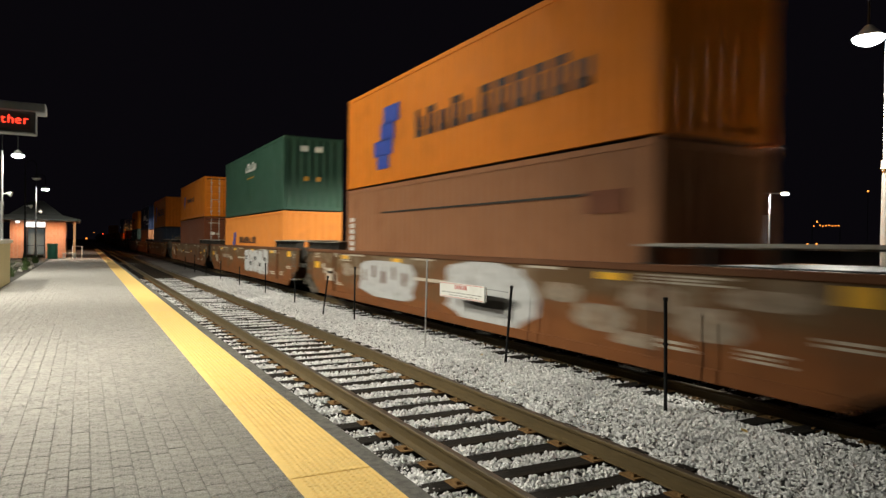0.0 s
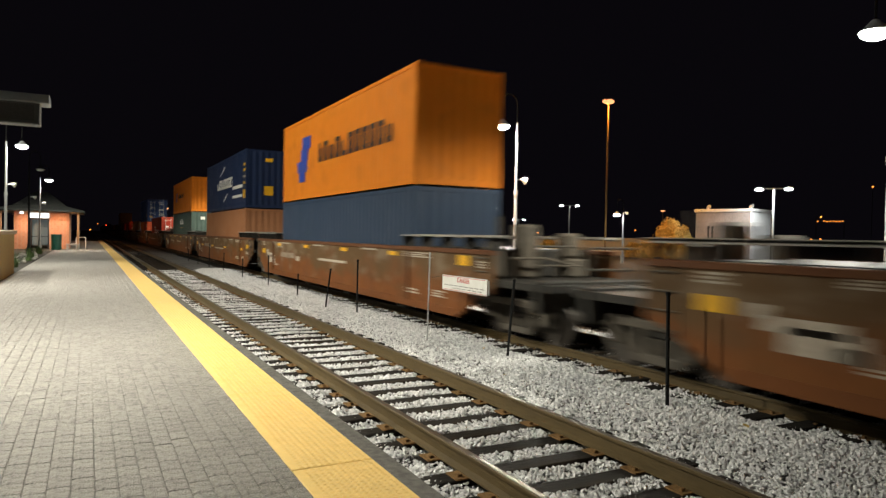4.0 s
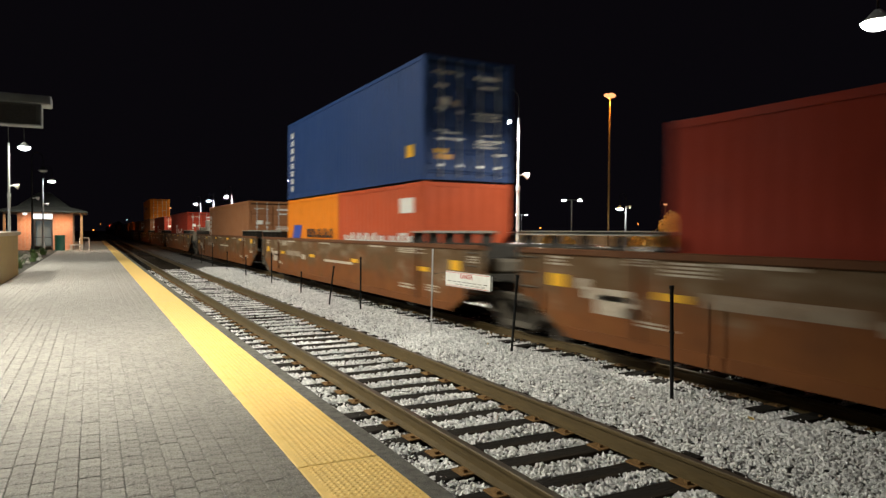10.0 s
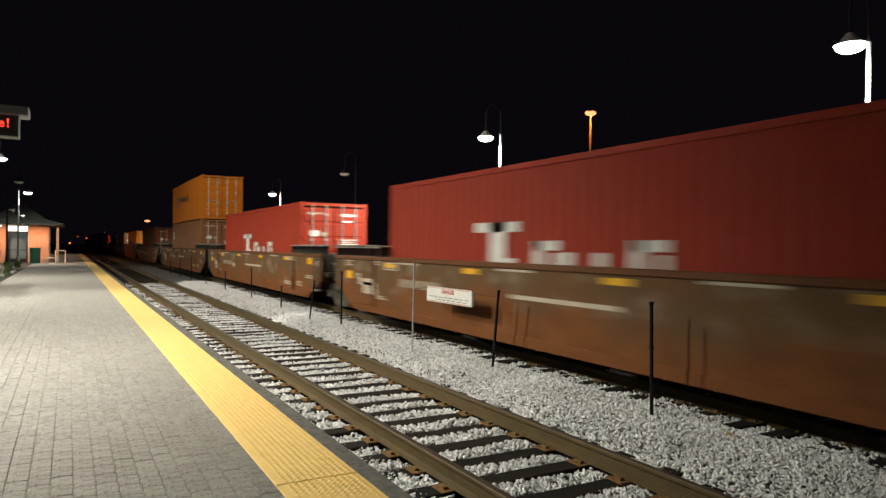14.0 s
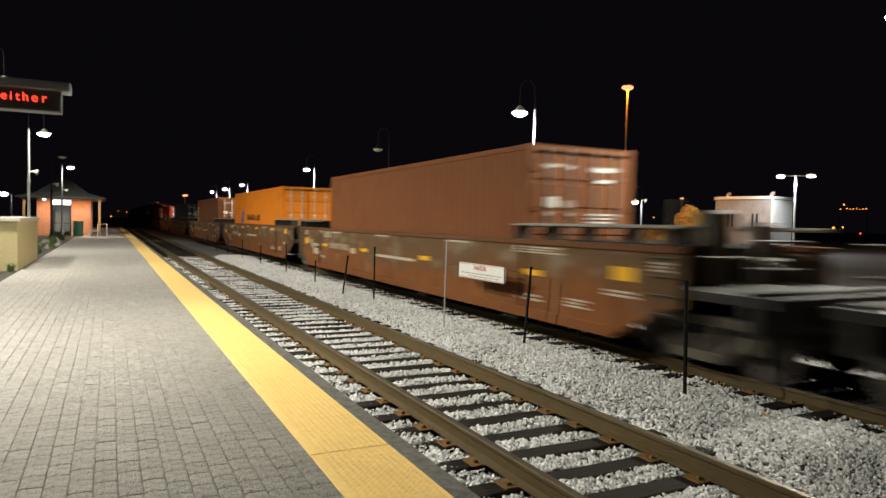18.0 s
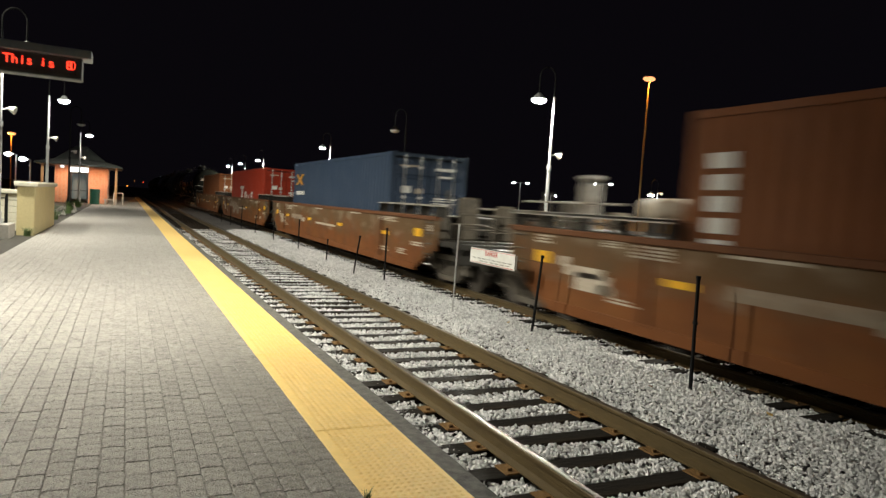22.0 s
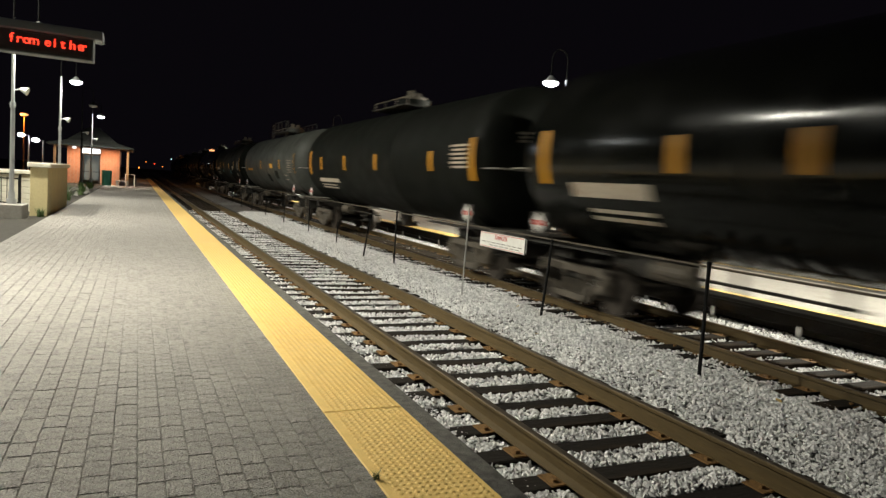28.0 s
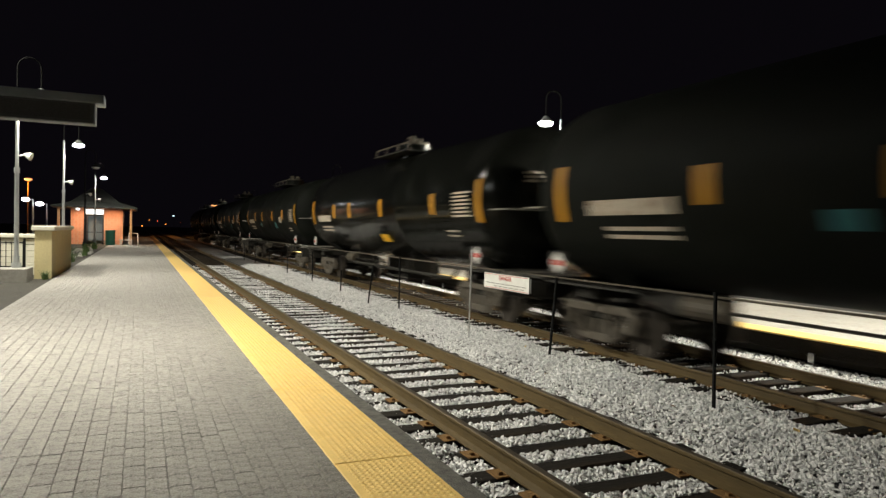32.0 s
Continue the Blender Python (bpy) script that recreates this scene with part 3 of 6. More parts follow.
def marks_cross(c, y1, h):
    for sgn in (-1, 1):
        bm = boxes((-W2 - 0.006, -W2 - 0.0005, 4.78, 5.14, 1.95, 2.42))
        for v in bm.verts:
            v.co.y += sgn * (v.co.z - 2.185) * 2.3
            v.co.x -= 0.004 if sgn > 0 else 0
        part("emblem", bm, "amber_paint", c, "amber crossed emblem")
    for i in range(5):
        side_mark(c, 4.1 + i * 0.3, 4.34 + i * 0.3, 1.54, 1.69, "white")
    end_plates(c, y1, h)


# the cars: each well unit's load, rear end of the boxes along the train
REAR = [18.83, 38.35, 58.03, 82.02, 101.55, 121.21, 144.71, 164.46, 184.23, 208.10, 227.61, 247.15, 270.55, 290.24, 309.59, 333.12, 352.64, 372.27]
ORANGE = "bright orange steel shipping container with blue emblem and dark lettering bars"
# unit: (lower colour, lower label, lower marks, doors, upper colour or None, upper label, upper marks, doors)
LOADS = [
    ("tan", "dull brown steel container under an orange one", marks_first, False, "orange", ORANGE, marks_shipping(1.25, True), False),
    ("peach", "faded peach-orange steel container under a green one", marks_shipping(1.45), False, "green", "dark green steel container with white lettering bars", marks_two_white, False),
    ("maroon", "maroon steel container with barred end doors", end_plates, True, "orange", "orange steel container with barred end doors and blue emblem", marks_shipping(1.36), True),
    ("steelblue", "faded steel-blue container in a well car", None, False, "orange", ORANGE, marks_shipping(1.5, True), False),
    ("tan", "salmon-brown steel container under a navy one", None, False, "navy", "navy blue container with white arcs and yellow squares", marks_navy, False),
    ("sage", "grey-green steel container with white lettering bars", marks_two_white, False, "orange", ORANGE, marks_shipping(1.4), False),
    ("red", "red steel container with tall white initial", marks_line, True, None, "", None, True),
    None,
    ("tan", "tan-brown steel container with a column of white marks", marks_vertical, True, None, "", None, True),
    ("red", "red steel container with white lettering bars and barred doors", marks_line, True, None, "", None, True),
    ("red", "red steel container with white lettering bars and barred doors", marks_line, True, None, "", None, True),
    ("tan", "salmon-brown container with a white patch and barred doors", marks_patch, True, "orange", "orange steel container with barred end doors and blue emblem", marks_shipping(1.5), True),
    ("brown", "plain brown steel container with barred end doors", end_plates, True, None, "", None, True),
    ("orange", "orange steel container with barred doors, riding alone in a well", marks_shipping(1.52), True, None, "", None, True),
    ("brown", "brown steel container with white marks on its doors", marks_vertical, True, None, "", None, True),
    ("steelblue", "blue steel container with an amber crossed emblem", marks_cross, True, None, "", None, True),
    ("red", "bright red steel container with tall white initial", marks_line, True, None, "", None, True),
    ("brown", "dark brown container with barred doors", end_plates, True, None, "", None, True),
]
LOW_UNDER = (1, 3, 4)
for k, load in enumerate(LOADS):
    mid = REAR[k] - L40 / 2
    if load is None:
        container(mid - 3.05, BASE, "coral", "short coral-red steel container with white lettering bars", length=6.06, height=LOW, doors=False, marks=lambda c, y1, h: (word(c, -y1 + 0.3, y1 - 0.55, 1.14, 1.40, 9, "white", gap=0.12), side_mark(c, -y1 + 0.5, -y1 + 1.3, h * 0.72, h * 0.86, "white")))
        container(mid + 3.05, BASE, "orange", "short orange steel container with blue emblem", length=6.06, height=LOW, doors=False, marks=lambda c, y1, h: (side_mark(c, y1 - 1.75, y1 - 0.75, 1.16, 1.66, "blue_paint", "emblem", slant=0.5), word(c, -y1 + 0.55, y1 - 2.6, 1.22, 1.52, 9, "black_paint")))
        container(mid, BASE + 0.03 + LOW, "blue", "blue steel container with white marks and barred doors", marks=marks_blue)
        continue
    lc, ll, lm, ld, uc, ul, um, ud = load
    short = k in LOW_UNDER
    container(mid, BASE, lc, ll, height=LOW if short else TALL, doors=ld, marks=lm)
    if uc:
        container(mid, BASE + 0.03 + (LOW if short else TALL), uc, ul, height=TALL if short else LOW, doors=ud, marks=um)


# ---- wagon trucks ----
def truck_frame():
    """A cast side frame: top member, sloping tension member, pedestals over the axle boxes."""
    bm = bmesh.new()
    bm_box(bm, -0.08, 0.08, -0.95, 0.95, 0.62, 0.76, bevel=0.02)
    bm_box(bm, -0.09, 0.09, -0.42, 0.42, 0.14, 0.28, bevel=0.02)
    for s in (-1, 1):
        bm_box(bm, -0.09, 0.09, s * 0.89 - 0.14, s * 0.89 + 0.14, 0.34, 0.66, bevel=0.03)
        bm_cyl(bm, (0, s * 0.40, 0.20), (0, s * 0.82, 0.56), 0.085, n=8)
        bm_box(bm, -0.07, 0.07, s * 0.36 - 0.06, s * 0.36 + 0.06, 0.2, 0.68)
        bm_cyl(bm, (-0.13, s * 0.89, 0.46), (0.1, s * 0.89, 0.46), 0.11, n=12)
    for dy in (-0.18, 0, 0.18):
        bm_cyl(bm, (0, dy, 0.28), (0, dy, 0.5), 0.07, n=10)
    return bm


def wheel_disc():
    bm = bmesh.new()
    bm_cyl(bm, (-0.065, 0, 0), (0.065, 0, 0), 0.43, n=32)
    bm_cyl(bm, (0.04, 0, 0), (0.075, 0, 0), 0.46, n=32)
    bm_cyl(bm, (-0.08, 0, 0), (-0.06, 0, 0), 0.34, 0.30, n=32)
    bm_cyl(bm, (-0.13, 0, 0), (-0.05, 0, 0), 0.12, n=16)
    return bm


def truck(s):
    k = thing("wagon_truck", on_track(s), "grimy cast-steel four-wheel wagon truck on the rails", "wagon truck", "trucks of the train")
    TRAIN.append(k)
    fr = shared("truck_frame", truck_frame)
    wh = shared("wheel", wheel_disc)
    ax = shared("axle", lambda: bars(((-0.7, 0, 0), (0.7, 0, 0), 0.08), n=10))
    for sx in (-1, 1):
        part("side_frame", fr, "truck_dust", k, at=pose(sx * 1.0, 0, 0, 0, 0, 0 if sx < 0 else 180))
        for sy in (-1, 1):
            part("wheel", wh, "wheel", k, at=pose(sx * 0.76, sy * 0.89, 0.43, 0, 0, 0 if sx < 0 else 180))
    for sy in (-1, 1):
        part("axle", ax, "grime", k, at=pose(0, sy * 0.89, 0.43))
    part("bolster", shared("bolster", lambda: boxes((-1.0, 1.0, -0.2, 0.2, 0.5, 0.76), bevel=0.03)), "grime", k)
    return k


# ---- well cars ----
def hand_brake():
    """Hand brake wheel with spokes on its tall housing."""
    bm = boxes((-1.30, -1.02, -0.16, 0.16, 1.1, 1.86), bevel=0.04)
    bm_cyl(bm, (-1.38, 0, 1.62), (-1.2, 0, 1.62), 0.05, n=10)
    for i in range(12):
        a, b = 2 * math.pi * i / 12, 2 * math.pi * (i + 1) / 12
        bm_cyl(bm, (-1.36, 0.28 * math.cos(a), 1.62 + 0.28 * math.sin(a)), (-1.36, 0.28 * math.cos(b), 1.62 + 0.28 * math.sin(b)), 0.02, n=6)
    for a in (0, 2.1, 4.2):
        bm_cyl(bm, (-1.36, 0, 1.62), (-1.36, 0.28 * math.cos(a), 1.62 + 0.28 * math.sin(a)), 0.015, n=6)
    return bm


def end_gear(c, y):
    """Brake and air gear standing on a coupled end deck, each piece on its own."""
    at = pose(0, y, 0)
    part("hand_brake", shared("hand_brake", hand_brake), "dusty", c, at=at)
    part("brake_tower", shared("brake_tower", lambda: boxes((-0.75, -0.30, -0.30, 0.05, 1.1, 2.15), bevel=0.05)), "dusty", c, at=at)
    part("valve_box", shared("valve_box", lambda: boxes((0.45, 0.95, -0.22, 0.22, 1.1, 1.48), bevel=0.04)), "dusty", c, at=at)
    part("valve_hood", shared("valve_hood", lambda: boxes((0.45, 0.85, -0.15, 0.2, 1.482, 2.0), bevel=0.06)), "dusty", c, at=at)
    part("air_cylinder", shared("air_cyl", lambda: bars(((-0.2, 0.35, 1.3), (0.9, 0.35, 1.3), 0.17), n=14)), "dusty", c, at=at)
    for k, (x, dy, z) in enumerate(((-0.9, 0.25, 2.3), (-0.15, 0.1, 2.05), (0.2, -0.25, 1.9))):
        part("vent_pipe", shared("vent%d" % k, lambda: bars(((x, dy, 1.1), (x, dy, z), 0.035), n=6)), "dusty", c, at=at)
    part("brake_pipe", shared("brake_pipe", lambda: bm_tube(bmesh.new(), [(-1.1, -0.5, 1.12), (-1.1, -0.5, 1.5), (-0.3, -0.5, 1.5), (0.6, -0.3, 1.35)], 0.025, n=6)), "dusty", c, at=at)


def side_plate(y0, y1, cut0, cut1):
    """One deep side of a well, its lower corners cut away over the trucks."""
    z0, z1 = 0.30, 1.60
    pts = [(y0, z1), (y1, z1), (y1, 0.86), (y1 - 0.3, 0.80), (y1 - cut1, z0), (y0 + cut0, z0), (y0 + 0.3, 0.80), (y0, 0.86)]
    bm = bmesh.new()
    a = [bm.verts.new((-0.02, y, z)) for y, z in pts]
    b = [bm.verts.new((0.02, y, z)) for y, z in pts]
    bm.faces.new(a)
    bm.faces.new(b[::-1])
    n = len(pts)
    for i in range(n):
        bm.faces.new((a[i], b[i], b[(i + 1) % n], a[(i + 1) % n]))
    bmesh.ops.recalc_face_normals(bm, faces=bm.faces[:])
    return bm


def ladder(w, h, n):
    bm = bmesh.new()
    for s in (-1, 1):
        bm_cyl(bm, (0, s * w / 2, 0), (0, s * w / 2, h), 0.018, n=6)
    for i in range(n):
        z = h * (i + 0.5) / n
        bm_cyl(bm, (0, -w / 2, z), (0, w / 2, z), 0.014, n=6)
    return bm


def print_lines(y0, y1, z0, z1, n, seed):
    """n ragged lines of worn print between two heights, as bars."""
    q = random.Random(seed)
    step = (z1 - z0) / n
    return boxes(*[(-0.003, 0.003, y0 + (y1 - y0) * q.uniform(0, 0.3) * (i % 2), y1, z0 + i * step, z0 + (i + 0.55) * step) for i in range(n)])


def well_marks(c, end0, end1, rng, low):
    """Yellow reflectors and worn white stencils on the near side of a well."""
    x = -1.497
    refl = shared("reflector", lambda: boxes((-0.004, 0.004, -0.26, 0.26, -0.05, 0.05)))
    for y in ((-6.7, -2.25, 1.9, 5.8) if low else (-5.5, -1.95, 1.9, 5.5)):
        part("reflector", refl, "yellow_paint", c, "yellow reflective strip", at=pose(x, y, 1.07 if low else 1.455))
    sq = shared("end_mark", lambda: boxes((-0.004, 0.004, -0.21, 0.21, -0.10, 0.10)))
    for y, z in ((-min(end0 - 1.1, 9.05), 1.22 if low else 1.42), (min(end1 - 1.1, 8.98), 1.15)):
        part("reflector", sq, "yellow_paint", c, "yellow square end mark", at=pose(x, y, z))

    def stencil(key, make, y, z, text):
        part("stencil", shared(key, make), "stencil", c, text, at=pose(x + 0.001, y, z))
    # the number panel and print at the rear end
    e = min(end1 - 1.1, 8.98)
    stencil("rear_lines", lambda: print_lines(-0.22, 0.22, 0.0, 0.16, 3, 1), e, 1.39, "worn white stencil lines")
    stencil("rear_blot", lambda: boxes((-0.003, 0.003, -0.55, 0.28, -0.19, 0.10), (-0.003, 0.003, -0.40, 0.55, 0.02, 0.19), (-0.003, 0.003, -0.62, -0.30, -0.19, -0.04), bevel=0.0), e - 1.22, 0.90, "large worn white emblem")
    stencil("rear_square", lambda: boxes((-0.003, 0.003, -0.12, 0.12, -0.08, 0.08)), e - 0.63, 1.13, "worn white stencil square")
    stencil("rear_low", lambda: print_lines(-0.3, 0.3, 0.0, 0.10, 2, 2), e - 2.1, 0.63, "short worn stencil lines")
    stencil("rear_top", lambda: print_lines(-0.2, 0.2, 0.0, 0.12, 3, 3), e - 1.8, 1.45, "worn white stencil lines")
    stencil("rear_top_wide", lambda: print_lines(-0.36, 0.36, 0.0, 0.20, 4, 4), e - 2.62, 1.35, "worn white stencil lines")
    # a long bar past the middle
    bar = shared("bar", lambda: boxes((-0.003, 0.003, -0.98, 0.98, -0.09, 0.09)))
    part("stencil", bar, "scuff", c, "long faded stencil bar", at=pose(x + 0.001, 4.1 + rng.uniform(-0.2, 0.2), 1.08))
    stencil("mid_bar", lambda: boxes((-0.003, 0.003, -1.3, 1.3, -0.035, 0.035)), -0.5 + rng.uniform(-0.4, 0.4), 0.98 if low else 1.08, "long worn white stencil bar")
    stencil("small", lambda: boxes((-0.003, 0.003, -0.2, 0.2, -0.08, 0.08)), 2.9, 1.0, "worn white stencil square")
    dash = shared("dash", lambda: boxes((-0.003, 0.003, -0.5, 0.5, -0.02, 0.02)))
    for y in (-3.9, 0.5, 4.55):
        part("stencil", dash, "stencil", c, "thin white stencil dash", at=pose(x + 0.001, y, 1.52))
    # print at the front end
    f = -min(end0 - 1.1, 9.05)
    stencil("front_lines", lambda: print_lines(-0.18, 0.18, 0.0, 0.15, 3, 5), f - 0.72, 1.30, "worn white stencil lines")
    stencil("front_top", lambda: print_lines(-0.72, 0.72, 0.0, 0.13, 3, 6), f + 2.15, 1.41, "long worn white stencil lines")
    stencil("front_low", lambda: print_lines(-0.34, 0.34, 0.0, 0.12, 2, 7), f + 0.05, 0.88, "worn white stencil lines")
    stencil("front_foot", lambda: print_lines(-0.27, 0.27, 0.0, 0.16, 3, 8), f + 1.05, 0.60, "worn white stencil lines")
    stencil("front_foot_wide", lambda: print_lines(-0.36, 0.36, 0.0, 0.14, 2, 9), f + 2.4, 0.58, "short worn stencil lines")


def well_unit(s, half0, half1, rng):
    """half0, half1: joint or coupler distance ahead and behind the middle; over 10.5 m is a coupled end."""
    c = thing("well_car", on_track(s), "brown double-stack well wagon with yellow marks and worn stencils", "railway wagon", "well wagons of the train")
    TRAIN.append(c)
    end0, end1 = (half0 - 0.6 if half0 < 10.5 else 10.1), (half1 - 0.6 if half1 < 10.5 else 10.1)
    key = "%.2f_%.2f" % (end0, end1)
    sp = shared("plate" + key, lambda: side_plate(-end0, end1, 1.3, 1.3))
    tc = shared("chord" + key, lambda: boxes((-0.07, 0.07, -end0, end1, -0.05, 0.05), bevel=0.015))
    bc = shared("low" + key, lambda: boxes((-0.06, 0.06, -end0 + 1.3, end1 - 1.3, -0.09, 0.09), bevel=0.015))
    for sx in (-1, 1):
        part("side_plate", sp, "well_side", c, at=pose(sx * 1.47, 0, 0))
        part("top_chord", tc, "well", c, at=pose(sx * 1.46, 0, 1.60))
        part("bottom_chord", bc, "well_low", c, at=pose(sx * 1.45, 0, 0.35))
    rib = shared("rib", lambda: boxes((-0.03, 0.03, -0.04, 0.04, 0.4, 1.53)))
    for y in (-6.4, 6.4):
        part("side_rib", rib, "well", c, at=pose(-1.51, y, 0))
    cross = shared("cross", lambda: boxes((-1.44, 1.44, -0.12, 0.12, 0.18, 0.32)))
    for y in (-5.9, -2, 2, 5.9):
        part("cross_beam", cross, "grime", c, at=pose(0, y, 0))
    for sy, half, end in ((-1, half0, end0), (1, half1, end1)):
        # the raised side walk over each end of the well, on short brackets
        reach = end - 6.05
        for sx in (-1, 1):
            part("side_walk", shared("sidewalk%.2f" % reach, lambda: boxes((-0.16, 0.16, 0.0, reach, 1.885, 1.915), (-0.16, -0.13, 0.0, reach, 1.86, 1.93))), "walk_steel", c, "pale worn steel walk", at=pose(sx * 1.36, sy * 6.05, 0, 0, 0, 0 if sy > 0 else 180))
        for i in range(5):
            part("walk_bracket", shared("walkbracket", lambda: boxes((-0.14, 0.14, -0.025, 0.025, 1.64, 1.884), (-0.12, 0.12, -0.12, 0.12, 1.64, 1.67))), "grime", c, at=pose(-1.36, sy * (6.15 + i * (reach - 0.2) / 4), 0))
        part("end_housing", shared("housing%.2f" % reach, lambda: boxes((-1.2, 1.2, 0.85, reach - 0.5, 1.101, 1.66), bevel=0.04)), "grime", c, at=pose(0, sy * 6.05, 0, 0, 0, 0 if sy > 0 else 180))
        part("bulkhead", shared("bulkhead", lambda: boxes((-1.43, 1.43, -0.04, 0.04, 0.45, 1.50))), "well", c, at=pose(0, sy * 6.75, 0))
        part("end_deck", shared("deck%.1f" % half, lambda: boxes((-1.4, 1.4, -(half - 0.35 - 6.8) / 2, (half - 0.35 - 6.8) / 2, 0.98, 1.10), (-0.35, 0.35, -(half - 0.35 - 6.8) / 2, (half - 0.35 - 6.8) / 2, 0.72, 1.0))), "grime", c, at=pose(0, sy * (6.8 + (half - 0.35 - 6.8) / 2), 0))
        part("ladder", shared("ladder", lambda: ladder(0.42, 1.0, 4)), "dusty", c, at=pose(-1.53, sy * (end - 0.35), 0.62))
        if half > 10.5:
            part("coupler", shared("coupler", lambda: boxes((-0.12, 0.12, -0.45, 0.45, 0.74, 0.98), (-0.2, 0.2, 0.2, 0.5, 0.7, 1.02), bevel=0.02)), "grime", c, at=pose(0, sy * (half - 0.25), 0, 0, 0, 0 if sy > 0 else 180))
            part("end_sill", shared("sill", lambda: boxes((-1.45, 1.45, -0.09, 0.09, 0.62, 1.16), bevel=0.02)), "grime", c, at=pose(0, sy * (half - 0.62), 0))
            part("handrail", shared("grab", lambda: bars(((-1.38, 0, 1.1), (-1.38, 0, 1.75), 0.02), ((-1.38, 0, 1.75), (-0.5, 0, 1.75), 0.02), ((-0.5, 0, 1.75), (-0.5, 0, 1.1), 0.02), ((-1.38, 0, 1.42), (-0.5, 0, 1.42), 0.018), n=6)), "dusty", c, at=pose(0, sy * (half - 0.65), 0))
            end_gear(c, sy * 9.6)
        else:
            part("joint_casting", shared("joint", lambda: boxes((-0.32, 0.32, -0.5, 0.5, 0.72, 1.05), bevel=0.05)), "grime", c, at=pose(0, sy * (half - 0.52), 0))
            for nm, bx in (("brake_cylinder", (-1.15, -0.6, -0.2, 0.2, 1.1, 1.38)), ("valve_box", (0.3, 0.9, -0.2, 0.2, 1.1, 1.4)), ("pipe_box", (-0.4, -0.1, -0.3, 0.1, 1.1, 1.62))):
                part(nm, shared("joint_" + nm, lambda: boxes(bx, bevel=0.05)), "dusty", c, at=pose(0, sy * (half - 0.8), 0))
    well_marks(c, end0, end1, rng, rng.random() < 0.5 or 40 < s < 60)
    return c


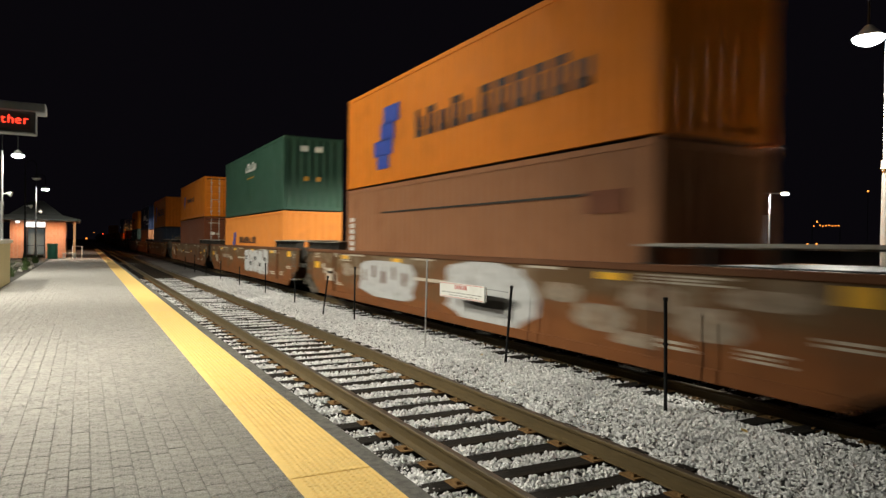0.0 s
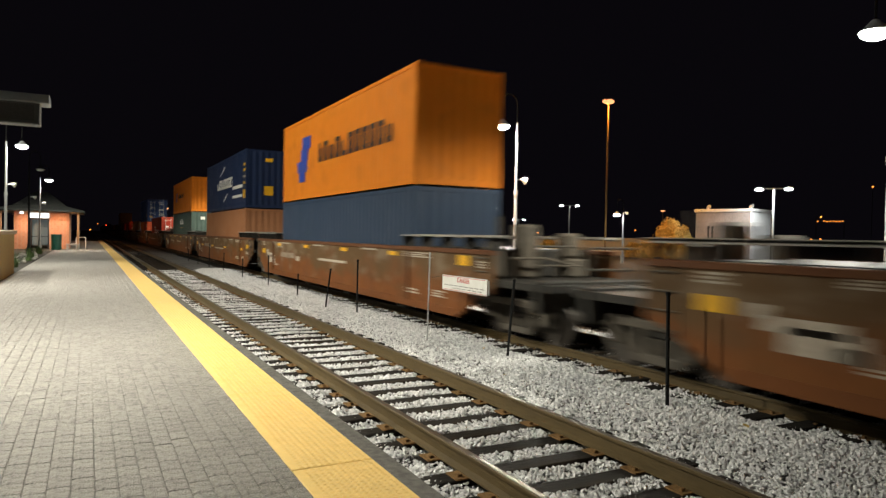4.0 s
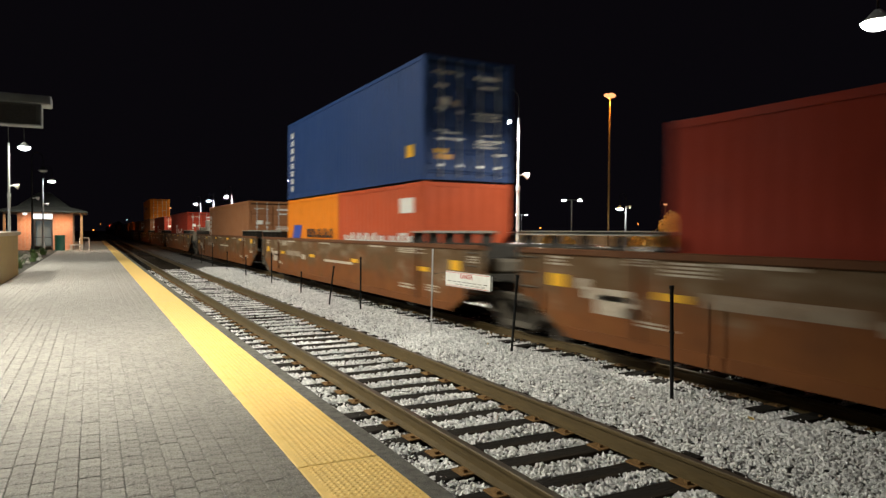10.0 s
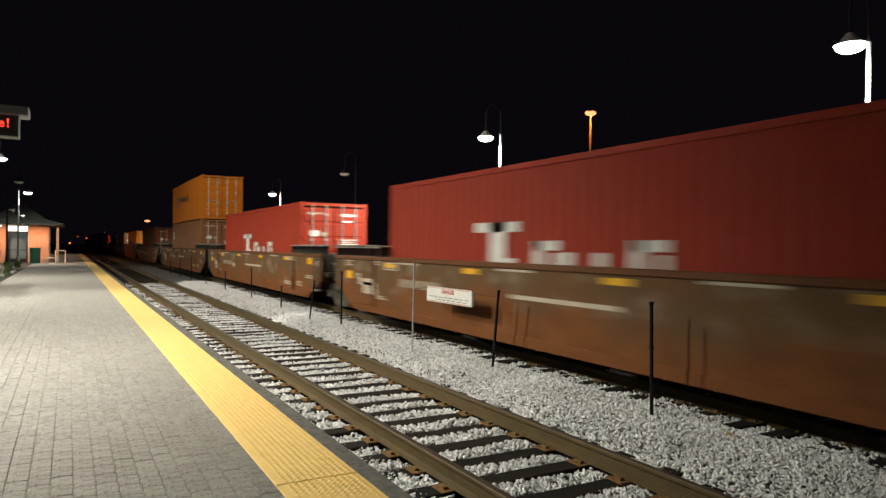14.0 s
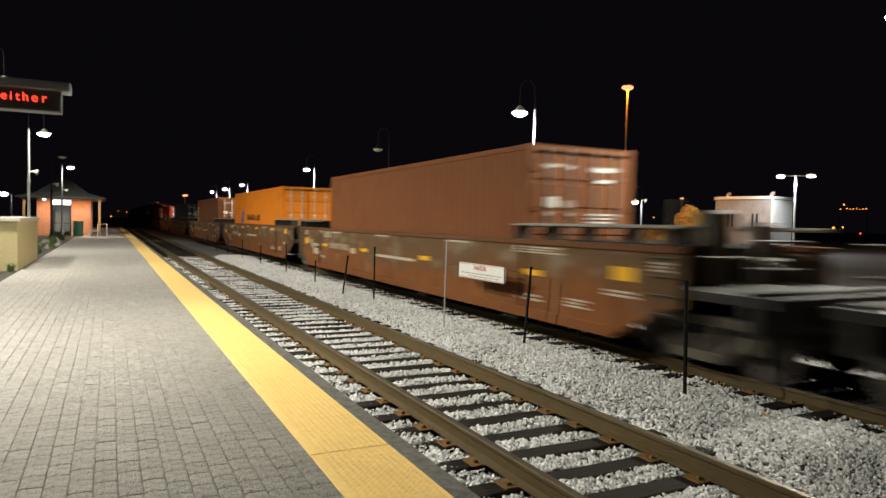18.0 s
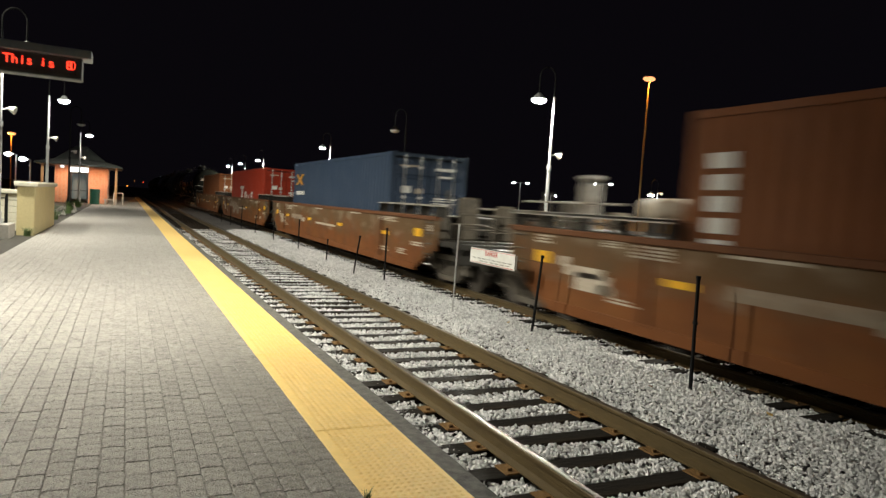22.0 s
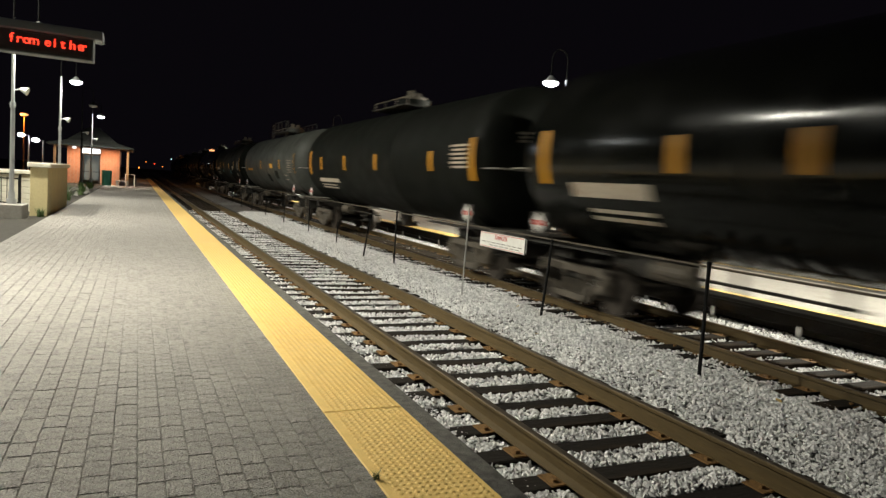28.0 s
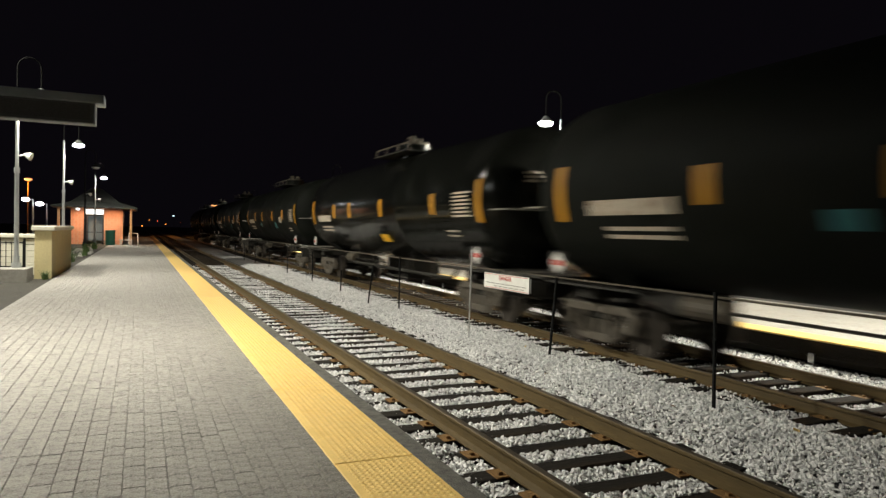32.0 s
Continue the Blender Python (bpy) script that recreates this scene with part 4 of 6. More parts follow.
rng = random.Random(5)
MID = [r - L40 / 2 for r in REAR]
for k, s in enumerate(MID):
    lead, tail = k % 3 == 0, k % 3 == 2
    h0 = (s - MID[k - 1]) / 2 if k else 11.8
    h1 = (MID[k + 1] - s) / 2 if k < 17 else 11.8
    u = well_unit(s, h0, h1, rng)
    if lead:
        truck(s - h0 + 1.75)
    if tail:
        truck(s + h1 - 1.75)
    else:
        truck(s + h1)
    if k in (8, 14):
        y = 6.85 if k == 8 else 6.5
        part("air_reservoir", bm_cyl(bm_cyl(bars(((-0.85, y, 2.06), (-0.85, y + 0.7, 2.06), 0.17), n=16), (-0.85, y - 0.08, 2.06), (-0.85, y, 2.06), 0.09, 0.17, n=16), (-0.85, y + 0.7, 2.06), (-0.85, y + 0.78, 2.06), 0.17, 0.09, n=16), "stencil", u, "pale air reservoir on the end deck", smooth=True)
        for d in (0.1, 0.6):
            part("reservoir_saddle", boxes((-1.0, -0.7, y + d - 0.04, y + d + 0.04, 1.64, 1.93)), "grime", u)
        part("brake_housing", boxes((-1.15, -0.85, 8.32, 8.58, 1.10, 2.46), bevel=0.05), "walk_steel", u, "pale hand brake housing")
        part("brake_hood", boxes((-1.17, -0.83, 8.28, 8.62, 2.464, 2.58), bevel=0.05), "walk_steel", u, "pale hand brake hood")
        for z in (1.78, 2.1):
            part("deck_rail", bars(((-1.3, 7.2, z), (-1.3, 10.0, z), 0.02), n=6), "walk_steel", u)
    if k < 2 or k == 16:
        # pale sprayed letters and a large outlined blot on the first wagons
        r2 = random.Random(k + 3)

        def blot(y, z, w, hh, material, depth, label, square=1.0):
            n = 22
            ring = []
            for i in range(n):
                a = 2 * math.pi * i / n
                c, d = math.cos(a), math.sin(a)
                ring.append((y + w * math.copysign(abs(c) ** square, c) * r2.uniform(0.86, 1.08), z + hh * math.copysign(abs(d) ** square, d) * r2.uniform(0.88, 1.06)))
            bm = bmesh.new()
            f = bm.faces.new([bm.verts.new((-depth, a, b)) for a, b in ring])
            ex = bmesh.ops.extrude_face_region(bm, geom=[f])
            for v in ex["geom"]:
                if isinstance(v, bmesh.types.BMVert):
                    v.co.x += 0.004
            bmesh.ops.recalc_face_normals(bm, faces=bm.faces[:])
            part("graffiti", bm, material, u, label, at=pose(-1.497, 0, 0))
        if k == 0:
            blot(2.6, 0.98, 1.75, 0.46, "spray", 0.006, "pale sprayed lettering", 0.45)
            for i in range(5):
                blot(3.9 - 0.62 * i, 1.02 + 0.12 * (i % 2), 0.07 + 0.03 * (i % 3), 0.16, "well", 0.012 + 0.001 * i, "dark gap in sprayed lettering", 0.4)
            blot(-2.1, 0.97, 1.6, 0.58, "spray", 0.006, "large pale sprayed outline", 0.6)
            for y, z, w, hh in ((-4.4, 1.15, 0.5, 0.16), (-5.3, 0.85, 0.6, 0.2), (-6.3, 1.2, 0.55, 0.18), (-7.2, 0.95, 0.5, 0.22), (-8.0, 1.3, 0.6, 0.12), (-6.0, 0.62, 0.5, 0.1), (5.3, 1.1, 0.4, 0.2)):
                blot(y, z, w, hh, "scuff", 0.005 + 0.0006 * w, "faded pale sprayed patch", 0.7)
            blot(-2.3, 0.82, 0.9, 0.12, "grime", 0.012, "dark sprayed filling", 0.6)
        elif k == 16:
            for y, z, w, hh in ((4.1, 1.2, 0.3, 0.2), (3.2, 1.15, 0.35, 0.22), (2.1, 1.05, 0.75, 0.30), (2.7, 0.72, 0.5, 0.16), (1.1, 0.85, 0.5, 0.3)):
                blot(y, z, w, hh, "scuff", 0.005 + 0.0008 * w, "faded pale sprayed patch", 0.7)
        else:
            for i in range(5):
                blot(-0.85 - 0.9 * i, 1.0, 0.44, 0.50, "spray", 0.006 + 0.001 * i, "pale sprayed block letter", 0.35)
                blot(-0.8 - 0.9 * i, 1.12 - 0.24 * (i % 2), 0.16, 0.09, "grime", 0.013 + 0.001 * i, "dark gap in a sprayed letter", 0.35)


# ---- tank cars ----
def revolve(profile, n=40):
    """A body of revolution about y from (y, radius) pairs."""
    v, f = [], []
    for y, r in profile:
        for i in range(n):
            a = 2 * math.pi * i / n
            v.append((r * math.sin(a), y, r * math.cos(a)))
    for j in range(len(profile) - 1):
        for i in range(n):
            f.append((j * n + i, j * n + (i + 1) % n, (j + 1) * n + (i + 1) % n, (j + 1) * n + i))
    f.append(tuple(range(n))[::-1])
    f.append(tuple(range((len(profile) - 1) * n, len(profile) * n)))
    return v, f


def tank_shell(half, r):
    prof = [(-half - 0.75 * math.cos(math.pi / 2 * i / 9) , max(r * math.sin(math.pi / 2 * i / 9), 0.02)) for i in range(10)]
    prof += [(-half + 0.02, r), (-half * 0.35, r), (-half * 0.35 + 0.02, r + 0.008), (-half * 0.35 + 0.12, r + 0.008), (-half * 0.35 + 0.14, r), (half * 0.3, r)]
    prof += [(half + 0.75 * math.cos(math.pi / 2 * i / 9), max(r * math.sin(math.pi / 2 * i / 9), 0.02)) for i in range(9, -1, -1)]
    v, f = revolve(prof)
    me = raw_mesh("tank_shell", v, f)
    for p in me.polygons:
        p.use_smooth = len(p.vertices) == 4
    return me


def patch_on(r, y0, y1, z0, z1, n=6):
    """A curved label that hugs the near side of a tank of radius r between two heights."""
    a0, a1 = math.asin(max(-1, min(1, z0 / r))), math.asin(max(-1, min(1, z1 / r)))
    v, f = [], []
    for i in range(n + 1):
        a = a0 + (a1 - a0) * i / n
        for y in (y0, y1):
            v.append((-(r + 0.008) * math.cos(a), y, (r + 0.008) * math.sin(a)))
    for i in range(n):
        f.append((2 * i, 2 * i + 2, 2 * i + 3, 2 * i + 1))
    return raw_mesh("patch", v, f)


def saddle_web():
    """The cradle under a tank's end: a plate with a hollow top that follows the shell."""
    pts = [(0.95 * math.sin(a), 2.79 - 1.595 * math.cos(a)) for a in [math.radians(-36 + 9 * i) for i in range(9)]]
    pts = [(x / 0.95 * 1.61, z - 0.12) for x, z in pts] + [(0.45, 0.98), (-0.45, 0.98)]
    bm = bmesh.new()
    a = [bm.verts.new((x, -0.32, z)) for x, z in pts]
    b = [bm.verts.new((x, 0.32, z)) for x, z in pts]
    bm.faces.new(a)
    bm.faces.new(b[::-1])
    n = len(pts)
    for k in range(n):
        bm.faces.new((a[k], b[k], b[(k + 1) % n], a[(k + 1) % n]))
    bmesh.ops.recalc_face_normals(bm, faces=bm.faces[:])
    return bm


def placard_mesh(k):
    """A square plate standing on its corner."""
    bm = boxes((-0.006 * k, 0.006 * k, -0.135, 0.135, -0.135, 0.135))
    bmesh.ops.rotate(bm, verts=bm.verts[:], cent=(0, 0, 0), matrix=Matrix.Rotation(radians(45), 3, "X"))
    return bm


def tank_car(s, paint, label, style):
    r, zc, half = 1.62, 2.69, 7.55
    c = thing("tank_car", on_track(s), label, "railway tank wagon", "tank wagons of the train")
    TRAIN.append(c)
    if "shell" not in CACHE:
        CACHE["shell"] = tank_shell(half, r)
    part("tank", CACHE["shell"], paint, c, at=pose(0, 0, zc))
    for sy in (-1, 1):
        turn = 0 if sy > 0 else 180
        part("stub_sill", shared("tsill", lambda: boxes((-0.34, 0.34, 5.0, 8.62, 0.66, 1.06), bevel=0.02)), "grime", c, at=pose(0, 0, 0, 0, 0, turn))
        part("saddle", shared("saddle", saddle_web), "tank_black", c, at=pose(0, sy * 6.5, 0))
        part("end_platform", shared("tplat", lambda: boxes((-1.48, 1.48, -0.50, 0.44, 1.10, 1.15), bevel=0.01)), "grime", c, at=pose(0, sy * 8.15, 0, 0, 0, turn))
        part("platform_edge_strip", shared("tplatedge", lambda: boxes((-1.48, 1.48, 0.445, 0.475, 1.06, 1.16))), "walk_steel", c, "pale worn steel edge", at=pose(0, sy * 8.15, 0, 0, 0, turn))
        part("coupler", shared("coupler", lambda: boxes((-0.12, 0.12, -0.45, 0.45, 0.74, 0.98), bevel=0.02)), "grime", c, at=pose(0, sy * 8.85, 0, 0, 0, turn))
        rail = shared("trail", lambda: bm_tube(bmesh.new(), [(-1.42, -0.62, 2.40), (-1.42, 0, 2.40), (1.42, 0, 2.40), (1.42, -0.62, 2.40)], 0.017, n=6))
        part("end_rail", rail, "walk_steel", c, "thin pale handrail round the tank's head", at=pose(0, sy * 8.46, 0, 0, 0, turn))
        for x in (-0.7, 0.7):
            part("rail_bracket", shared("railbracket", lambda: bars(((0, 0, 0), (0, -0.42, 0), 0.012), n=6)), "grime", c, at=pose(x, sy * 8.46, 2.40, 0, 0, turn))
        part("end_sill", shared("tendsill", lambda: boxes((-1.42, 1.42, -0.06, 0.06, 0.66, 1.05), bevel=0.02)), "grime", c, at=pose(0, sy * 8.52, 0))
        part("brake_rigging", shared("trigging", lambda: bars(((-0.9, 7.85, 0.55), (0.9, 7.85, 0.55), 0.05), ((-0.5, 7.85, 0.55), (-0.1, 5.4, 0.62), 0.035), ((0.5, 7.85, 0.55), (0.1, 5.4, 0.62), 0.035), n=6)), "grime", c, at=pose(0, 0, 0, 0, 0, turn))
        for x in (-1.42, 1.42):
            part("sill_step", shared("sillstep", lambda: bars(((0, -0.2, 1.05), (0, -0.2, 0.42), 0.014), ((0, 0.2, 1.05), (0, 0.2, 0.42), 0.014), ((0, -0.2, 0.43), (0, 0.2, 0.43), 0.018), ((0, -0.2, 0.72), (0, 0.2, 0.72), 0.018), n=6)), "dusty", c, at=pose(x, sy * 8.1, 0))
        part("brake_hose", shared("those", lambda: bm_tube(bmesh.new(), [(0.3, 8.5, 0.9), (0.42, 8.75, 0.7), (0.4, 8.95, 0.55)], 0.03, n=6)), "post", c, at=pose(0, 0, 0, 0, 0, turn))
        part("placard", shared("placard", lambda: placard_mesh(1.0)), "white", c, "white diamond placard", at=pose(-1.46, sy * 7.3, 1.42))
        part("placard_band", shared("placard_band", lambda: boxes((-0.008, 0.008, -0.13, 0.13, -0.045, 0.045))), "red_paint", c, "red band of a placard", at=pose(-1.46, sy * 7.3, 1.42))
        part("placard_holder", shared("holder", lambda: boxes((0.008, 0.02, -0.2, 0.2, -0.2, 0.2), (0.0, 0.02, -0.015, 0.015, -0.34, -0.2))), "grime", c, at=pose(-1.46, sy * 7.3, 1.42))
        part("bolster", shared("tbolster", lambda: boxes((-1.3, 1.3, -0.18, 0.18, 0.86, 1.08), bevel=0.02)), "grime", c, at=pose(0, sy * 6.7, 0))
        part("running_board", shared("trunboard", lambda: boxes((-0.12, 0.12, -1.2, 1.2, 1.065, 1.10))), "grime", c, at=pose(-1.36, sy * 6.4, 0))
        part("head_print", shared("head_print", lambda: boxes(*[(-0.5 + 0.05 * (i % 2), 0.45, 0, 0.004, 0.09 * i, 0.09 * i + 0.05) for i in range(3)])), "stencil", c, "white print on the tank's head", at=pose(-0.35, sy * (half + 0.725), zc + 0.30, 14 * sy, 0, 0))
    part("brake_cylinder", shared("tbrake", lambda: bars(((-0.6, 4.3, 0.86), (-0.6, 5.1, 0.86), 0.16), n=14)), "dusty", c)
    part("brake_lever", shared("tlever", lambda: bars(((-0.6, 4.3, 0.86), (-0.2, 2.0, 0.8), 0.025), n=6)), "grime", c)
    # top fittings: a railed platform, a dome, hoops at the ladder
    top = zc + r
    part("dome", shared("dome", lambda: bars(((0, 0, 0), (0, 0, 0.42), 0.5), n=20)), paint, c, at=pose(0, 0, top - 0.05), smooth=False)
    part("dome_lid", shared("dome_lid", lambda: bars(((0, 0, 0.42), (0, 0, 0.5), 0.4), n=20)), "dusty", c, at=pose(0, 0, top - 0.05))
    for dx in (-0.2, 0.2):
        part("valve", shared("valve", lambda: bars(((0, 0, 0), (0, 0, 0.19), 0.11), n=10)), "dusty", c, at=pose(dx, dx, top + 0.44))
    part("walkway", shared("walk", lambda: boxes((-0.9, 0.9, -1.5, 1.5, 0.0, 0.04))), "grime", c, at=pose(0, 0, top + 0.02))
    if style == 1:
        # the wide railed platform with ladder hoops
        for sx in (-1, 1):
            part("walkway_rail", shared("wide_rail", lambda: bars(*[((0, y, 0), (0, y, 0.66), 0.02) for y in (-1.5, -0.5, 0.5, 1.5)], ((0, -1.5, 0.66), (0, 1.5, 0.66), 0.02), n=6)), "grime", c, at=pose(sx * 0.85, 0, top + 0.02))
        part("walkway", shared("wide_walk", lambda: boxes((-0.95, 0.95, -1.6, 1.6, 0.045, 0.09))), "grime", c, at=pose(0, 0, top + 0.02))
        hoop = shared("hoop", lambda: bars(((0, -0.22, -0.5), (0, -0.22, 0.6), 0.022), ((0, 0.22, -0.5), (0, 0.22, 0.6), 0.022), ((0, -0.22, 0.6), (0, 0.22, 0.6), 0.022), n=6))
        for y in (2.0, -2.0):
            part("ladder_hoop", hoop, "grime", c, at=pose(-0.85, y, top))
    for sx in (-1, 1):
        part("walkway_rail", shared("wrail", lambda: bars(*[((0, y, 0), (0, y, 0.26), 0.018) for y in (-1.5, -0.5, 0.5, 1.5)], ((0, -1.5, 0.26), (0, 1.5, 0.26), 0.02), n=6)), "dusty", c, at=pose(sx * 0.8, 0, top + 0.02))
    part("side_rail", shared("siderail", lambda: bars(((0, -8.4, 0), (0, 8.4, 0), 0.016), n=6)), "dusty", c, at=pose(-1.46, 0, 1.16))
    if paint == "tank_gloss":
        part("outlet_skid", shared("outlet_skid", lambda: boxes((-0.55, 0.55, -0.9, 0.9, 0.42, 0.50), (-0.55, 0.55, -0.9, -0.8, 0.5, 1.1), (-0.55, 0.55, 0.8, 0.9, 0.5, 1.1), bevel=0.02)), "grime", c)
        part("steam_pipe", shared("steam_pipe", lambda: bm_tube(bmesh.new(), [(-0.7, -4.9, 1.0), (-0.75, -4.6, 0.72), (-0.75, 4.0, 0.72), (-0.5, 4.4, 0.9)], 0.05, n=8)), "grime", c)
        for y in (-3.4, -1.9, 1.9, 3.4):
            part("pipe_hanger", shared("pipe_hanger", lambda: boxes((-0.78, -0.70, -0.03, 0.03, 0.62, 1.22))), "grime", c, at=pose(0, y, 0))
    part("outlet", shared("outlet", lambda: bars(((0, 0, 0.62), (0, 0, 1.2), 0.22), ((-0.4, 0, 0.7), (0.4, 0, 0.7), 0.08), n=12)), "grime", c)

    def label_patch(y0, y1, z0, z1, m, text="", name="marking"):
        part(name, patch_on(r, y0, y1, z0 + 0.10, z1 + 0.10), m, c, text, at=pose(0, 0, zc))
    w = 0.08 if style == 1 else 0.21
    label_patch(-7.72, -7.72 + w, -0.66, 0.25, "amber_paint", "amber end band")
    label_patch(6.95, 6.95 + w, -0.66, 0.25, "amber_paint", "amber end band")
    if style == 2:
        for y in (5.29, 2.1, -1.2, -5.4):
            label_patch(y - 0.09, y + 0.09, -0.47, 0.0, "amber_paint", "narrow amber reflective strip")
        label_patch(3.2, 5.95, -0.92, -0.78, "stencil", "worn white stencil band")
        label_patch(3.8, 5.93, -1.04, -1.0, "stencil")
        label_patch(3.8, 5.93, -1.14, -1.09, "stencil")
        for i in range(6):
            label_patch(-7.4, -6.65 + 0.1 * (i % 2), -0.40 + i * 0.095, -0.35 + i * 0.095, "stencil", "line of worn white lettering")
    elif style == 0:
        gloss = paint == "tank_gloss"
        for y in ((-5.17, -1.28, 1.95, 3.9) if gloss else (-4.65, -1.82, 1.40, 3.88)):
            label_patch(y - 0.12, y + 0.12, -0.46, 0.04, "amber_paint", "amber reflective square")
        low = 0.28 if gloss and s < 450 else 0.0
        label_patch(4.45, 6.30, -0.57 - low, -0.34 - low, "stencil", "worn white stencil band")
        label_patch(4.5, 5.95, -0.80 - low, -0.74 - low, "stencil")
        label_patch(4.5, 5.95, -0.92 - low, -0.86 - low, "stencil")
        for i in range(7):
            label_patch(-7.2 + 0.06 * (i % 3), -6.35, -0.53 + i * 0.085, -0.49 + i * 0.085, "stencil", "line of worn white lettering")
        label_patch(-6.35, -5.75, -0.98, -0.94, "stencil")
        label_patch(-6.35, -5.75, -0.87, -0.83, "stencil")
        if gloss:
            label_patch(-1.35, -0.65, -1.2, -0.98, "yellow_paint", "yellow panel")
        else:
            label_patch(1.85, 2.25, -0.78, -0.56, "teal_paint", "faded teal patch")
            label_patch(-2.8, -2.4, -0.86, -0.56, "teal_paint", "faded teal patch")
            label_patch(-4.3, -3.75, -0.57, -0.29, "stencil", "pale worn panel")
    else:
        for y in (1.35, -4.17):
            label_patch(y - 0.11, y + 0.11, -0.48, 0.0, "amber_paint", "amber reflective square")
        label_patch(-2.3, -1.5, -0.43, -0.2, "yellow_paint", "yellow panel with faint lines")
        for i in range(6):
            label_patch(4.35 + 0.32 * i, 4.60 + 0.32 * i, -0.56, -0.42, "amber_paint", "amber lettering bar")
        for i in range(6):
            label_patch(-7.0, -6.1, -0.62 + i * 0.105, -0.595 + i * 0.105, "stencil", "line of worn white lettering")
        for y, z in ((-0.84, -0.93), (-3.18, -0.74)):
            label_patch(y - 0.36, y + 0.36, z - 0.2, z + 0.19, "tank_black", "dark square plate")
        label_patch(-5.8, -5.2, -0.775, -0.745, "stencil")
        label_patch(-5.8, -5.2, -0.975, -0.945, "stencil")
    truck(s - 6.7)
    truck(s + 6.7)
    return c


BLACK_TANK = "black railway tank wagon with amber end bands and white stencils"
for i, s in enumerate((387.5, 405.0, 423.05, 441.3, 459.0, 477.5, 496.7, 515.1, 533.5)):
    if i == 2:
        tank_car(s, "tank_grey", "grey railway tank wagon with yellow panel and dark plates", 1)
    else:
        tank_car(s, "tank_gloss" if i in (0, 4) else "tank_black", "glossy " + BLACK_TANK if i in (0, 4) else BLACK_TANK, 2 if i == 1 else 0)

# ---- rails ----
def rail_profile(y0, y1, x):
    """Head, web and foot of one rail as a swept section."""
    sec = [(-0.07, 0), (0.07, 0), (0.07, 0.012), (0.012, 0.035), (0.012, 0.125), (0.036, 0.138), (0.036, 0.165), (0.030, 0.172), (-0.030, 0.172), (-0.036, 0.165), (-0.036, 0.138), (-0.012, 0.125), (-0.012, 0.035), (-0.07, 0.012)]
    v = [(x + a, y, RAIL_TOP - 0.172 + b) for y in (y0, y1) for a, b in sec]
    n = len(sec)
    return raw_mesh("rail", v, [(i, (i + 1) % n, n + (i + 1) % n, n + i) for i in range(n)] + [tuple(range(n))[::-1], tuple(range(n, 2 * n))])


for tx in (T1, T2):
    for s in (-1, 1):
        r = tagged(part("rail", rail_profile(-12, 400, tx + s * 0.7525), "rail"), "rusty brown steel rail with a worn bright head", "rail", "rails", "structure")
        part("rail_head", boxes((tx + s * 0.7525 - 0.026, tx + s * 0.7525 + 0.026, -12, 400, RAIL_TOP, RAIL_TOP + 0.003)), "railhead", r, "worn bright running surface")


# ---- posts between the tracks, with the warning sign ----
def fence_post(x, y, top, lean_y=0.0, lean_x=0.0, material="post", label="thin black steel post standing in the ballast", r=0.022):
    p = thing("fence_post", pose(x, y, -0.42), label, "post", "posts between the tracks")
    h = top + 0.42
    part("shaft", bars(((0, 0, 0), (lean_x, lean_y, h), r), n=8), material, p)
    part("cap", bars(((lean_x, lean_y, h - 0.03), (lean_x, lean_y, h + 0.012), r * 1.35), n=8), material, p)
    part("clip", bars(((lean_x * 0.62, lean_y * 0.62 - 0.03, h * 0.62), (lean_x * 0.62, lean_y * 0.62 + 0.03, h * 0.62), r * 0.9), n=6), material, p)
    return p


fence_post(6.14, 5.76, 1.02, 0.03)
fence_post(6.19, 9.30, 0.95, -0.16, label="thin black steel post leaning in the ballast")
fence_post(5.62, 11.15, 1.33, -0.05, material="galv", label="thin pale galvanised post in the ballast", r=0.016)
fence_post(6.03, 15.95, 1.0)
fence_post(5.70, 17.5, 0.72, -0.42, label="short black post leaning over in the ballast")
fence_post(5.94, 21.1, 0.35, -0.05, label="short black post in the ballast")
for y in (25.5, 30.3, 35.0, 39.6, 44.0, 48.5):
    fence_post(6.05, y, 0.7 + 0.25 * math.sin(y), 0.05 * math.cos(y))

sg = thing("warning_sign", pose(6.16, 10.76, 0.61), "white metal danger sign with red letters hung between the posts", "sign")
part("panel", boxes((-0.006, 0.006, -0.83, 0.83, 0.0, 0.29), bevel=0.004), "white", sg)
part("hanging_wire", bars(((0.025, -1.52, 0.235), (0.02, 0.9, 0.262), 0.0035), ((0.02, 0.8, 0.262), (-0.54, 0.36, 0.262), 0.0035), n=5), "post", sg, "thin dark wire")
for y in (-0.85, 0.85):
    part("bracket", bars(((0.02, y, 0.02), (0.02, y, 0.27), 0.012), n=6), "galv", sg)


def letters(text, size, m, material, parent, name="lettering", depth=0.002):
    cu = bpy.data.curves.new(name, "FONT")
    cu.body, cu.size, cu.align_x, cu.extrude = text, size, "CENTER", depth
    ob = new(name, cu)
    cu.materials.append(M[material])
    ob.parent = parent
    ob.matrix_basis = m
    return ob


letters("DANGER", 0.115, pose(-0.010, 0.0, 0.175, 90, 0, -90), "red_paint", sg)
part("small_print", boxes(*[(-0.0085, -0.0075, -0.74 + 0.19 * i, -0.60 + 0.19 * i, 0.098, 0.110) for i in range(8)], *[(-0.0085, -0.0075, -0.66 + 0.19 * i, -0.52 + 0.19 * i, 0.050, 0.061) for i in range(6)]), "dusty", sg)
part("border", boxes((-0.0085, -0.0075, -0.80, 0.80, 0.268, 0.276), (-0.0085, -0.0075, -0.80, 0.80, 0.014, 0.022)), "red_paint", sg)


